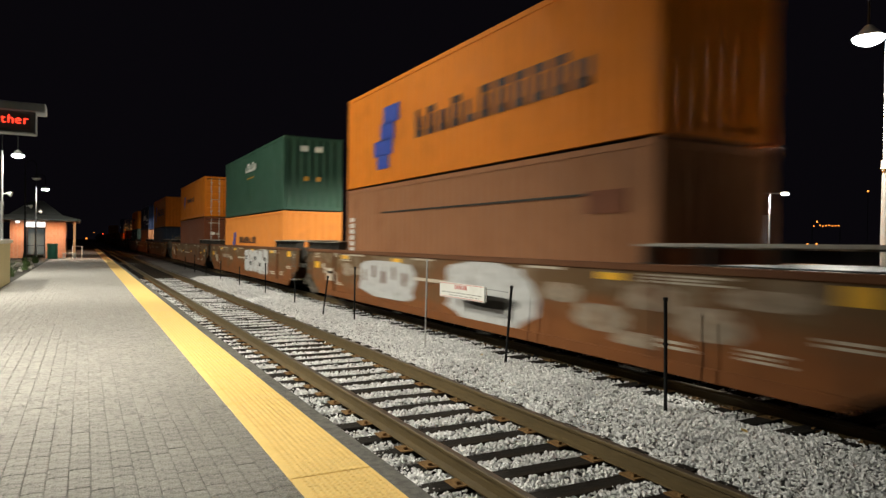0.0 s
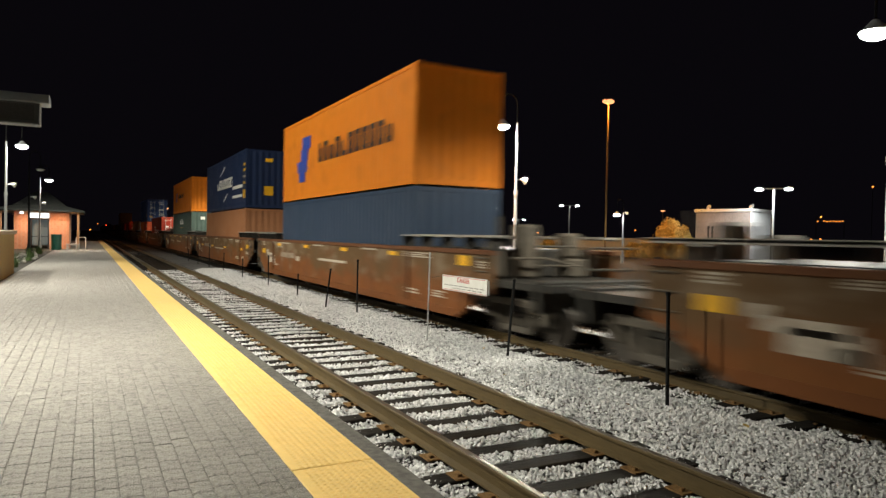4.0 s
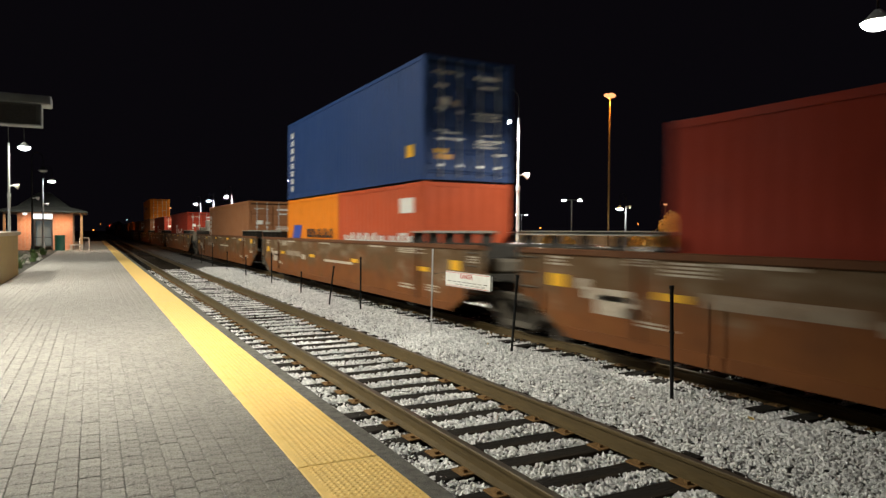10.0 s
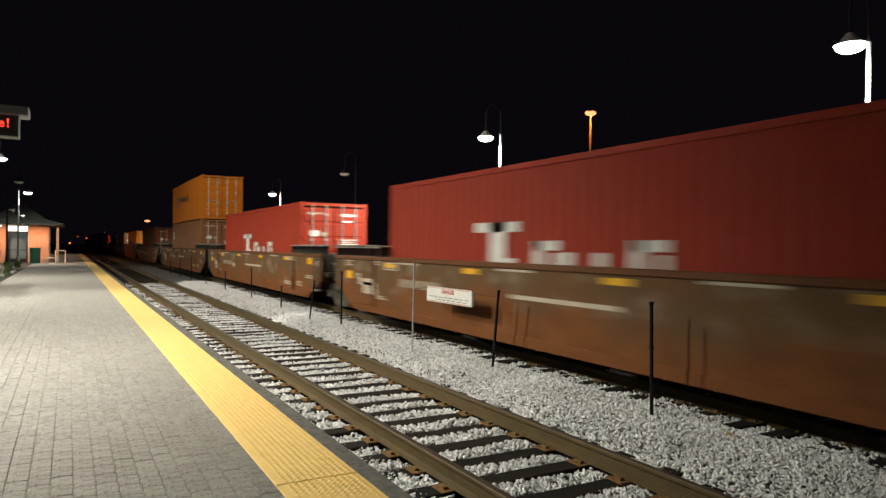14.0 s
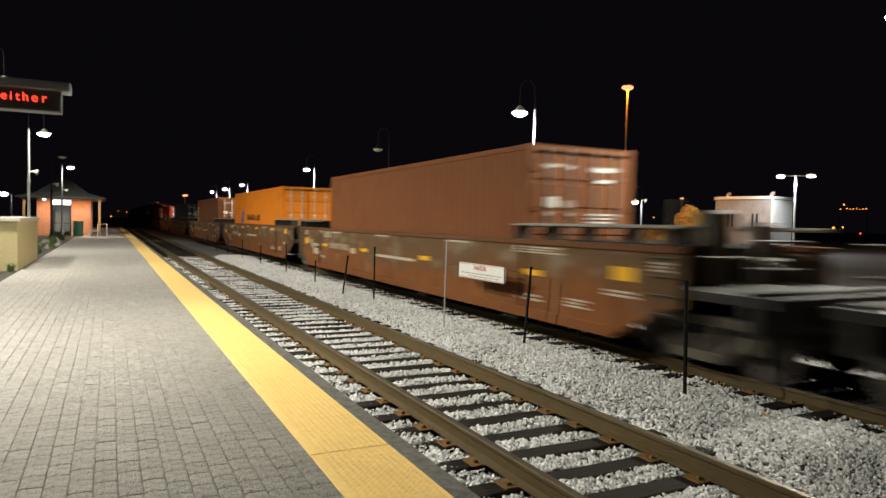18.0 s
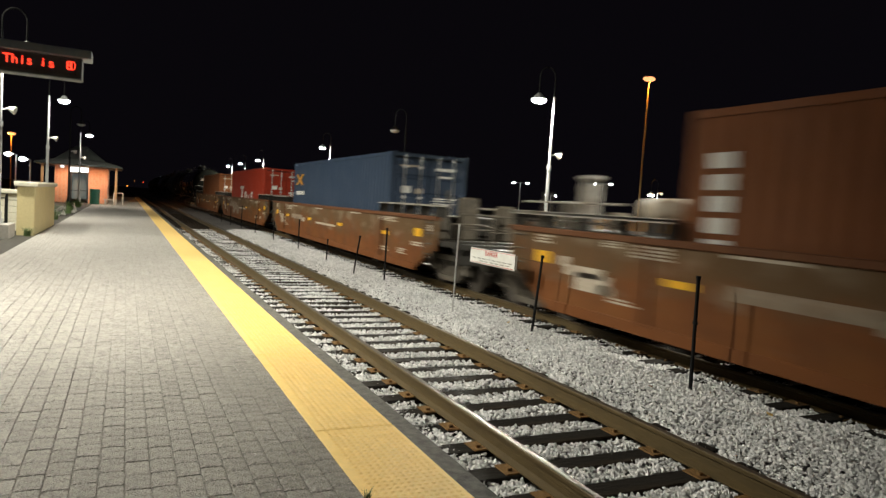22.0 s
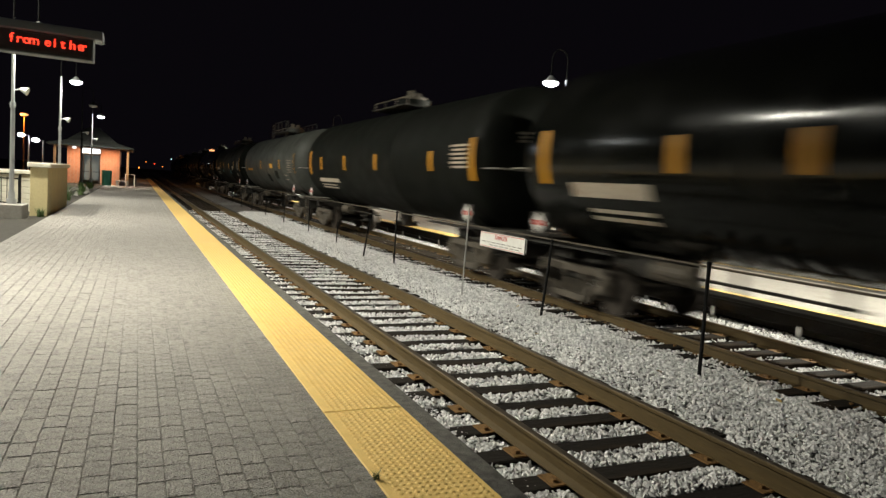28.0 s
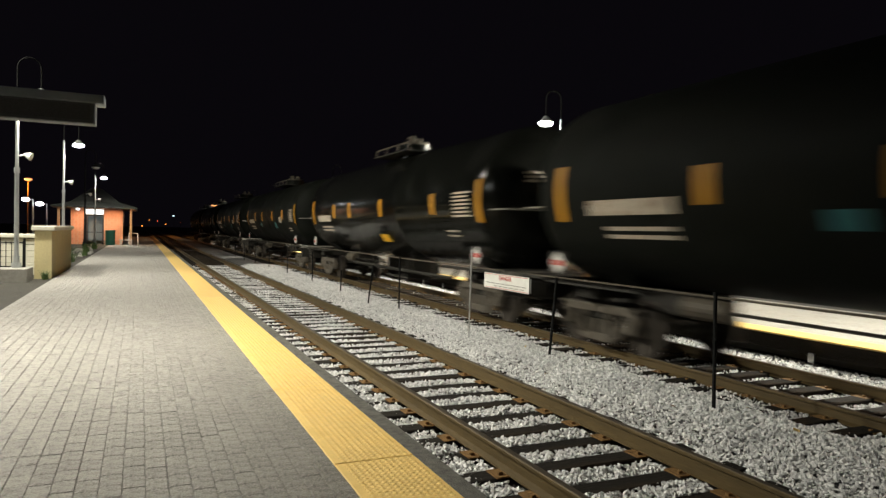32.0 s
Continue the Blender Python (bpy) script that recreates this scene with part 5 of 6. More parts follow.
# ---- shepherd's-crook platform lamps ----
def crook_lamp(x, y, side, lit=True, group="platform lamps", label="grey shepherd's-crook platform lamp, lit", z0=-0.05, z=LAMP_Z):
    p = thing("platform_lamp", pose(x, y, z0), label, "lamp post", group)
    h = z - z0
    # an unlit lamp's pole gets near-black paint that stands for darkness
    pole = "pole" if lit else "post"
    part("base", bars(((0, 0, 0), (0, 0, 0.55), 0.13), ((0, 0, 0.55), (0, 0, 0.75), 0.085), n=14), pole, p)
    bm = bmesh.new()
    bm_cyl(bm, (0, 0, 0.7), (0, 0, 3.2), 0.065, 0.055, n=12)
    bm_cyl(bm, (0, 0, 3.2), (0, 0, h + 0.1), 0.045, 0.04, n=12)
    bm_cyl(bm, (0, 0, 3.12), (0, 0, 3.28), 0.075, n=12)
    part("shaft", bm, pole, p)
    w = 0.295
    pts = [(0, 0, h + 0.1)] + [(side * (w - w * math.cos(a)), 0, h + 0.70 + 0.32 * math.sin(a)) for a in [math.pi * i / 12 for i in range(13)]]
    pts.append((side * 2 * w, 0, h + 0.1))
    # crook in near black: the unlit part over the hood, put into its colour
    part("crook", bm_tube(bmesh.new(), pts, 0.022), "post", p, "curved crook, blackened for the lack of light above the hood")
    bm = bmesh.new()
    bm_cyl(bm, (side * 2 * w, 0, h - 0.02), (side * 2 * w, 0, h + 0.16), 0.22, 0.06, n=20)
    bm_cyl(bm, (side * 2 * w, 0, h - 0.05), (side * 2 * w, 0, h - 0.02), 0.27, 0.22, n=20)
    part("hood", bm, pole, p)
    bm = bmesh.new()
    bmesh.ops.create_uvsphere(bm, u_segments=16, v_segments=8, radius=0.25, matrix=Matrix.Diagonal((1, 1, 0.55, 1)))
    for v in bm.verts:
        v.co = Vector((v.co.x + side * 2 * w, v.co.y, min(v.co.z, 0.0) + h - 0.052))
    lens = part("lens", bm, "lens" if lit else "white", p, "glowing glass lens" if lit else "", smooth=True)
    lens.visible_shadow = False
    bm = bmesh.new()
    bm_cyl(bm, (0.05, 0, 3.62), (0.20, 0, 3.66), 0.02, n=8)
    bm_cyl(bm, (0.18, -0.02, 3.66), (0.36, -0.06, 3.60), 0.04, 0.12, n=12)
    part("loudspeaker", bm, "white", p, "small white horn loudspeaker")
    return p


for y in NEAR_LAMPS + [48.2]:
    crook_lamp(-3.24, y, 1, lit=y != 48.2, label="grey shepherd's-crook platform lamp, lit" if y != 48.2 else "unlit shepherd's-crook platform lamp, its pole blackened for the darkness")
crook_lamp(12.7, 31.8, -1, lit=False, group="lamps on the far platform", label="unlit shepherd's-crook lamp on the far platform, its pole blackened for the darkness")
crook_lamp(*[50 * math.sin(radians(43.0)), 50 * math.cos(radians(43.0))], -1, group="car park lamps", label="grey shepherd's-crook lamp in the car park, lit", z=3.5)
for x, y in FAR_LAMPS:
    crook_lamp(x + 0.59, y, -1, group="lamps on the far platform", label="grey shepherd's-crook lamp on the far platform")


fm = thing("floodlight_mast", pose(FLOOD[0] - 0.35, FLOOD[1], -0.62), "tall steel mast with two lit floodlight heads", "lamp post")
part("shaft", bars(((0, 0, 0), (0, 0, 13.6), 0.13), n=12), "pole", fm)
part("crossarm", boxes((-0.05, 0.05, -0.8, 0.8, 13.58, 13.68), bevel=0.01), "pole", fm)
for y in (-0.5, 0.5):
    head = part("head", boxes((-0.25, 0.2, -0.25, 0.25, 13.3, 13.56), bevel=0.03), "pole", fm)
    part("lens", boxes((0.202, 0.215, -0.2, 0.2, -0.1, 0.1)), "lens_far", head, "glowing white lens", at=pose(0, 0, 13.42))
    head.matrix_basis = pose(0, y, 0)

# ---- message board over the platform ----
bd = thing("message_board", pose(0, 5.4, 2.3475) @ Matrix.Scale(0.45, 4), "grey electronic message board with red scrolling letters", "message board")
part("housing", boxes((-3.3, -0.66, -0.14, 0.16, 0.02, 0.342), bevel=0.012), "board", bd)
part("cap", boxes((-3.5, -0.535, -0.20, 0.24, 0.346, 0.478), bevel=0.012), "board_cap", bd, "pale overhanging cap")
part("screen", boxes((-3.2, -0.74, -0.152, -0.138, 0.075, 0.318)), "screen", bd, "dark louvred screen")
part("bezel", boxes((-3.25, -0.69, -0.158, -0.142, 0.32, 0.336), (-3.25, -0.69, -0.158, -0.142, 0.03, 0.072), bevel=0.003), "board", bd)
part("bracket", boxes((-2.9, -2.7, -0.05, 0.1, 0.34, 0.348), (-1.3, -1.1, -0.05, 0.1, 0.34, 0.348)), "board", bd)
part("support_arm", bars(((-3.3, 0.05, 0.12), (-4.4, 0.05, 0.12), 0.05), ((-3.3, 0.05, 0.34), (-4.4, 0.05, 0.34), 0.05), n=10), "pole", bd)
part("support_post", bars(((-4.4, 0.05, -5.217), (-4.4, 0.05, 0.7), 0.11), n=14), "pole", bd)
part("base_plate", boxes((-4.7, -4.1, -0.25, 0.35, -5.217, -5.177), bevel=0.01), "pole", bd)
MESSAGE = "This is 80th Ave. Be safe! Watch for trains from either direction."
LED_ROWS = []


def led_at(x, y):
    """A narrow upright letter on the screen at x."""
    return pose(x, y, 0.157, 90)


PITCH, SPEED = 0.0945, 0.71
for i, ch in enumerate(MESSAGE):
    if ch == " ":
        continue
    x_in, x_out = -0.79, -3.14
    first = i * PITCH / SPEED
    rows = [(0.0, led_at(x_in, 0.02))]
    glyph = letters(ch, 0.185, rows[0][1], "led", bd, "letter", 0.003)
    for start in (-7.20, 10.60, 20.80):
        a = start + first
        b = a + (x_in - x_out) / SPEED
        if b < 0.3 or a > 31.6:
            continue
        if a > 0:
            rows.append((a - 0.07, led_at(x_in, 0.02)))
            rows.append((a, led_at(x_in, -0.158)))
        else:
            rows = [(0.0, led_at(x_in + SPEED * a, -0.158))]
        t = max(a, 0) + 0.4
        while t < min(b, 32.0) - 0.05:
            rows.append((t, led_at(x_in - SPEED * (t - a), -0.158)))
            t += 0.4
        if b < 31.8:
            rows.append((b, led_at(x_out, -0.158)))
            rows.append((b + 0.07, led_at(x_out, 0.02)))
            rows.append((b + 0.14, led_at(x_in, 0.02)))
    rows.append((32.1, rows[-1][1]))
    LED_ROWS.append((glyph, rows))


# ---- garden walls, fence and footing beside the platform ----
w = thing("garden_wall", pose(0, 0, -0.05), "long tan stucco garden wall with a pale cap", "wall")
part("body", boxes((-2.92, -2.46, 23.5, 29.7, 0, 1.48), bevel=0.01), "stucco", w)
part("cap", boxes((-3.0, -2.38, 23.42, 29.78, 1.482, 1.62), bevel=0.02), "stucco_pale", w)
w = thing("wall_pier", pose(0, 0, -0.05), "pale grooved stucco pier behind the garden wall", "wall")
for i in range(6):
    part("course", boxes((-4.1, -3.0, 25.5, 26.2, 0.2 * i + 0.002, 0.2 * i + 0.19), bevel=0.012), "stucco_pale", w)
part("cap", boxes((-4.25, -2.94, 25.4, 26.3, 1.21, 1.34), bevel=0.02), "stucco_pale", w)
f = thing("metal_fence", pose(0, 22.8, 0.0), "black metal picket fence between wall and lamp", "fence")
for z in (0.35, 1.05):
    part("rail", boxes((-5.6, -3.05, -0.02, 0.02, z, z + 0.04)), "post", f)
for i in range(18):
    part("picket", bars(((-5.5 + 0.14 * i, 0, 0.05), (-5.5 + 0.14 * i, 0, 1.12), 0.012), n=6), "post", f)
for x in (-5.55, -3.08):
    part("post", boxes((x - 0.03, x + 0.03, -0.03, 0.03, -0.05, 1.2)), "post", f)
built("lamp_footing", boxes((-3.8, -2.9, 21.9, 23.1, -0.06, 0.36), bevel=0.02), "concrete", "square concrete footing of a platform lamp", "footing")


# ---- rocks and weeds behind the platform ----
rr = random.Random(8)
for i in range(26):
    x, y = rr.uniform(-3.6, -2.55), 30.5 + rr.random() * 24
    k = rr.uniform(0.10, 0.24)
    bm = bmesh.new()
    bmesh.ops.create_icosphere(bm, subdivisions=2, radius=k)
    for v in bm.verts:
        v.co *= 1 + 0.35 * noise.noise(v.co * (2.2 / k) * 0.4 + Vector((i, 0, 0)))
        v.co.z *= 0.7
    rk = built("rock", bm, "concrete", "rounded grey landscape rock beside the platform", "rock", group="landscape rocks")
    rk.matrix_basis = pose(x, y, -0.04 + k * 0.35, 0, 0, rr.uniform(0, 360))


def weed(x, y, z, size, n, seed):
    """A tuft of narrow blades."""
    q = random.Random(seed)
    v, f = [], []
    for i in range(n):
        a, lean, hgt = q.uniform(0, 6.28), q.uniform(0.15, 0.9), size * q.uniform(0.5, 1.0)
        c, d = math.cos(a), math.sin(a)
        w = size * 0.05
        ox, oy = q.uniform(-0.25, 0.25) * size, q.uniform(-0.25, 0.25) * size
        b = len(v)
        for u in (0.0, 0.55, 1.0):
            r = lean * hgt * u * u
            k = w * (1 - 0.8 * u)
            v += [(ox + c * r - d * k, oy + d * r + c * k, hgt * u), (ox + c * r + d * k, oy + d * r - c * k, hgt * u)]
        f += [(b, b + 1, b + 3, b + 2), (b + 2, b + 3, b + 5, b + 4)]
    t = part("weed", raw_mesh("weed", v, f), "weed")
    t.matrix_basis = pose(x, y, z)
    return tagged(t, "small tuft of green weeds beside the platform", "weed", "weeds")


for i, (x, y, s) in enumerate(((-2.7, 30.2, 0.5), (-3.1, 31.5, 0.65), (-2.8, 34.0, 0.45), (-3.2, 37.0, 0.6), (-2.75, 41.0, 0.5), (-3.0, 46.0, 0.6), (-2.9, 52.0, 0.6), (-2.6, 23.2, 0.3))):
    weed(x, y, -0.05, s, 60, i)

# ---- station shelter ----
SB = thing("station_house", pose(-3.5, 63.4, -0.03), "small brick station house with grey hipped roof and lit door", "building")
part("wall", boxes((-1.8, -0.72, 0.02, 0.3, 0, 3.05), (0.66, 2.1, 0.02, 0.3, 0, 3.05), (-0.72, 0.66, 0.02, 0.3, 3.0, 3.06), (-1.8, -1.5, 0.3, 6.0, 0, 3.05), (1.8, 2.1, 0.3, 6.0, 0, 3.05), (-1.8, 2.1, 6.0, 6.3, 0, 3.05)), "mortar", SB)
def hip(bm, x0, x1, y0, y1, z0, zm, zt, cut):
    ring = lambda k, z: [bm.verts.new((x0 + k if i in (0, 3) else x1 - k, y0 + k if i in (0, 1) else y1 - k, z)) for i in range(4)]
    a, b, c2, d = ring(0, z0 - 0.12), ring(0, z0), ring(cut, zm), ring(cut * 2.1, zt)
    for p, q in ((a, b), (b, c2), (c2, d)):
        for i in range(4):
            bm.faces.new((p[i], p[(i + 1) % 4], q[(i + 1) % 4], q[i]))
    bm.faces.new(d)
    bm.faces.new(a[::-1])
    return bm


part("roof", hip(bmesh.new(), -3.15, 3.2, -1.3, 7.6, 3.18, 3.55, 4.75, 1.3), "roof", SB, "grey hipped roof with flared eaves")
part("soffit", boxes((-3.05, 3.1, -1.2, 7.5, 3.03, 3.055)), "soffit", SB)
part("door_sign", boxes((-0.70, 0.64, -0.04, 0.02, 2.55, 2.95), bevel=0.01), "sign_glow", SB, "lit white panel over the door")
part("door_frame", boxes((-0.72, -0.62, 0.0, 0.1, 0, 2.5), (0.56, 0.66, 0.0, 0.1, 0, 2.5), (-0.62, 0.56, 0.0, 0.1, 2.42, 2.5), (-0.07, 0.01, 0.0, 0.1, 0, 2.42), (-0.62, 0.56, 0.0, 0.1, 1.0, 1.06)), "frame", SB)
part("room", boxes((-0.6, 0.55, 0.9, 0.94, 0.3, 2.4)), "room_glow", SB, "lit room behind the door")
for x in (-2.6, 2.75):
    part("column", boxes((x - 0.09, x + 0.09, -0.9, -0.72, 0, 3.04), bevel=0.01), "soffit", SB)
bmk = shared("house_brick", lambda: boxes((-0.105, 0.105, -0.02, 0.02, 0.0, 0.075)))
for r in range(17):
    for x0, x1 in ((-1.8, -0.74), (0.68, 2.1)):
        k = int((x1 - x0) / 0.225)
        for i in range(k):
            part("brick", CACHE["house_brick"], "brick", SB, at=pose(x0 + 0.115 + i * (x1 - x0) / k + (0.05 if r % 2 else 0), 0.012, 0.02 + r * 0.178) @ Matrix.Diagonal((1, 1, 2.1, 1)))
b = thing("litter_bin", pose(-2.25, 61.2, -0.01), "dark green litter bin with domed lid", "litter bin")
part("drum", bars(((0, 0, 0), (0, 0, 0.95), 0.36), n=20), "bin", b)
part("lid", bars(((0, 0, 0.95), (0, 0, 1.22), 0.37), n=20), "bin", b)
b = thing("bench", pose(-1.1, 61.6, -0.01), "pale concrete bench by the station house", "bench")
part("seat", boxes((-0.5, 0.5, -0.3, 0.3, 0.38, 0.48), bevel=0.02), "concrete", b)
for x in (-0.38, 0.38):
    part("leg", boxes((x - 0.08, x + 0.08, -0.25, 0.25, 0, 0.38)), "concrete", b)
h = thing("handrail", pose(-0.9, 63.2, -0.02), "white tubular handrail beside the station house", "handrail")
part("rail", bars(((0, 0, 0), (0, 0, 1.0), 0.03), ((0, 0, 1.0), (0.7, 0, 1.0), 0.03), ((0.7, 0, 1.0), (0.7, 0, 0), 0.03), n=8), "white", h)
bm = bmesh.new()
bmesh.ops.create_uvsphere(bm, u_segments=12, v_segments=8, radius=0.14, matrix=Matrix.Translation((-1.25, -0.35, 2.93)) @ Matrix.Diagonal((1.2, 1, 0.7, 1)))
part("eave_lamp", bm, "sign_glow", SB, "small lit lamp under the eaves", smooth=True)
lamp("AREA", "soffit_light", (-4.4, 62.1, 2.95), 120, (1.0, 0.60, 0.36), 0.3)
lamp("AREA", "soffit_light", (-2.1, 62.1, 2.95), 120, (1.0, 0.60, 0.36), 0.3)

# ---- car park beyond the far platform ----
def twin_lamp(x, y, h, turn=0):
    p = thing("car_park_lamp", pose(x, y, -0.06, 0, 0, turn), "tall pale car park lamp with two lit heads", "lamp post", "car park lamps")
    part("shaft", bars(((0, 0, 0), (0, 0, h), 0.08), n=10), "pole", p)
    part("arm", bars(((-0.8, 0, h), (0.8, 0, h), 0.04), n=8), "pole", p)
    for s in (-1, 1):
        part("head", boxes((s * 1.0 - 0.3, s * 1.0 + 0.3, -0.18, 0.18, h - 0.02, h + 0.12), bevel=0.03), "pole", p)
        bm = bmesh.new()
        bmesh.ops.create_uvsphere(bm, u_segments=14, v_segments=8, radius=0.3, matrix=Matrix.Translation((s * 1.0, 0, h - 0.03)) @ Matrix.Diagonal((1, 0.8, 0.45, 1)))
        part("lens", bm, "lens_far", p, "glowing white lens")
    return p


def bearing(az, dist):
    return dist * math.sin(radians(az)), dist * math.cos(radians(az))


twin_lamp(*bearing(54.2, 56), 5.74, -54)
twin_lamp(*bearing(34.4, 140), 5.5, -34)
twin_lamp(*bearing(38.6, 88), 6.0, -38)
twin_lamp(*bearing(31.8, 100), 6.0, -31)


tw = bearing(54.0, 55.4)
lamp("SPOT", "car_park_light", (tw[0], tw[1], 5.5), 2300, (0.95, 1.0, 1.0), 0.3, 165)


def sodium_lamp(x, y, h, size=0.35, label="tall sodium street lamp glowing orange"):
    p = thing("street_lamp", pose(x, y, -0.06), label, "lamp post", "sodium lamps")
    part("shaft", bars(((0, 0, 0), (0, 0, h), 0.07), n=10), "rust", p)
    part("head", boxes((-size * 1.1, size * 1.1, -size * 0.7, size * 0.7, h, h + 0.16), bevel=0.04), "rust", p)
    bm = bmesh.new()
    bmesh.ops.create_uvsphere(bm, u_segments=14, v_segments=8, radius=size, matrix=Matrix.Translation((0, 0, h - 0.02)) @ Matrix.Diagonal((1.45, 1.1, 0.55, 1)))
    part("lens", bm, "sodium", p, "glowing orange lens").visible_shadow = False
    part("bracket", boxes((-0.16, 0.16, -0.05, 0.05, h - 0.32, h - 0.24), bevel=0.01), "rust", p)
    part("collar", bars(((0, 0, h - 0.12), (0, 0, h - 0.02), 0.13), n=10), "rust", p)
    return p


SOD = bearing(41.6, 52)
sodium_lamp(*SOD, 12.1, 0.34)
lamp("SPOT", "sodium_light", (SOD[0], SOD[1], 11.9), 11000, (1.0, 0.42, 0.08), 0.3, 165)
sodium_lamp(*bearing(46.1, 100), 5.9, 0.22)
sodium_lamp(*bearing(5.4, 150), 6.4, 0.4)
lamp("SPOT", "sodium_light", (*bearing(5.0, 140), 7.2), 4000, (1.0, 0.35, 0.06), 0.3, 165)
sodium_lamp(*bearing(-7.5, 95), 7.0, 0.3)
lamp("SPOT", "sodium_light", (bearing(-7.5, 95)[0] - 0.5, bearing(-7.5, 95)[1] - 0.4, 6.9), 2500, (1.0, 0.38, 0.08), 0.3, 165)
for az, sl in ((-7.66, 0.0306), (-6.78, 0.0255)):
    p = thing("car_park_lamp", pose(*bearing(az, 110), -0.06), "pale car park lamp with one lit head", "lamp post", "car park lamps")
    hh = 1.65 + sl * 110
    part("shaft", bars(((0.9, 0, 0), (0.9, 0, hh), 0.09), n=8), "pole", p)
    part("arm", bars(((0.9, 0, hh), (0.2, 0, hh), 0.05), n=8), "pole", p)
    bm = bmesh.new()
    bmesh.ops.create_uvsphere(bm, u_segments=14, v_segments=8, radius=0.5, matrix=Matrix.Translation((0, 0, hh)) @ Matrix.Diagonal((1, 0.8, 0.5, 1)))
    part("lens", bm, "lens_far", p, "glowing white lens")

sh = thing("utility_shed", pose(*bearing(51.35, 62), -0.06, 0, 0, -75) @ Matrix.Diagonal((1.24, 1.24, 1.36, 1)), "small pale utility shed with white end wall and flat roof", "building")
part("wall", boxes((-1.85, 1.85, -1.6, 1.6, 0, 3.05)), "shed_wall", sh)
part("end_wall", boxes((1.852, 1.90, -1.62, 1.62, 0, 3.05)), "pale_wall", sh, "white end wall")
part("roof", boxes((-1.95, 2.0, -1.70, 1.70, 3.05, 3.24), bevel=0.03), "pale_wall", sh)
for x, y in ((-1.2, -1.2), (1.6, -1.0)):
    part("vent", bars(((x, y, 3.23), (x, y, 3.42), 0.1), ((x, y, 3.42), (x + 0.18, y, 3.42), 0.1), n=10), "pale_wall", sh)
for x in (-1.0, -0.72, 0.62, 0.9):
    part("louvre", boxes((x, x + 0.13, -1.62, -1.602, 1.35, 2.2)), "frame", sh, "narrow dark louvre")


def leaf_cloud(n, rx, ry, rz, size, seed):
    """Many small leaves on an uneven mound."""
    r = np.random.RandomState(seed)
    v, f = [], []
    while len(f) < n:
        p = r.normal(0, 1, 3)
        p /= np.linalg.norm(p)
        k = r.uniform(0.55, 1.0) * (0.8 + 0.28 * noise.noise(Vector(p * 2.1 + seed)))
        c = np.array([p[0] * rx * k, p[1] * ry * k, abs(p[2]) * rz * k])
        a, b = r.normal(0, size, 3), r.normal(0, size, 3)
        i = len(v)
        v += [tuple(c - a), tuple(c + b), tuple(c + a), tuple(c - b)]
        f.append((i, i + 1, i + 2, i + 3))
    return raw_mesh("leaves", v, f)


bx, by = bearing(47.0, 58)
bu = thing("bush", pose(bx, by, -0.06), "round leafy bush lit orange by the street lamp", "bush")
part("stems", bars(*[((0, 0, 0), (1.0 * math.cos(a), 1.0 * math.sin(a), 1.6), 0.04) for a in (0, 1.3, 2.5, 3.7, 5.0)], n=6), "bark", bu)
part("foliage", leaf_cloud(34000, 2.2, 2.0, 4.0, 0.042, 3), "leaf", bu)

# small lights in the night beyond
for az, dist, z, m, s in ((61.5, 160, 9, "amber_led", 0.25), (60.6, 150, 12.5, "amber_led", 0.3), (50.5, 200, 6.0, "amber_led", 0.35), (51.4, 210, 5, "red_led", 0.3), (56.8, 180, 2.4, "amber_led", 0.5), (57.4, 185, 2.6, "amber_led", 0.4), (58.5, 190, 1.2, "red_led", 0.3), (44.0, 170, 4, "amber_led", 0.3), (36.0, 180, 3, "amber_led", 0.4), (1.2, 300, 3.5, "red_led", 0.3), (0.6, 320, 4.2, "amber_led", 0.3), (1.8, 310, 2.5, "amber_led", 0.4), (2.4, 260, 5.5, "cool_led", 0.25), (2.9, 280, 3.0, "red_led", 0.25), (0.1, 240, 1.6, "amber_led", 0.4)):
    x, y = bearing(az, dist)
    p = thing("distant_light", pose(x, y, z), "small far light glowing in the dark", "light", "distant lights")
    bm = bmesh.new()
    bmesh.ops.create_uvsphere(bm, u_segments=10, v_segments=6, radius=s * 0.55)
    part("bulb", bm, m, p)
    part("mast", bars(((0, 0, -z), (0, 0, -s * 0.5), 0.05), n=6), "post", p)

st = thing("string_lights", pose(0, 0, 0), "far string of small amber lights over a roof", "lights")
for i in range(9):
    x, y = bearing(57.2 + i * 0.2, 170)
    bm = bmesh.new()
    bmesh.ops.create_uvsphere(bm, u_segments=8, v_segments=5, radius=0.13 if i != 1 else 0.2, matrix=Matrix.Translation((x, y, 6.45 + (1.0 if i == 1 else 0.08 * (i % 3)))))
    part("bulb", bm, "amber_led", st)
a, b = bearing(57.1, 170.5), bearing(58.9, 170.5)
part("cable", bars(((a[0], a[1], 6.45), (b[0], b[1], 6.45), 0.04), ((a[0], a[1], 0), (a[0], a[1], 7.6), 0.08), ((b[0], b[1], 0), (b[0], b[1], 6.6), 0.08), n=6), "post", st)

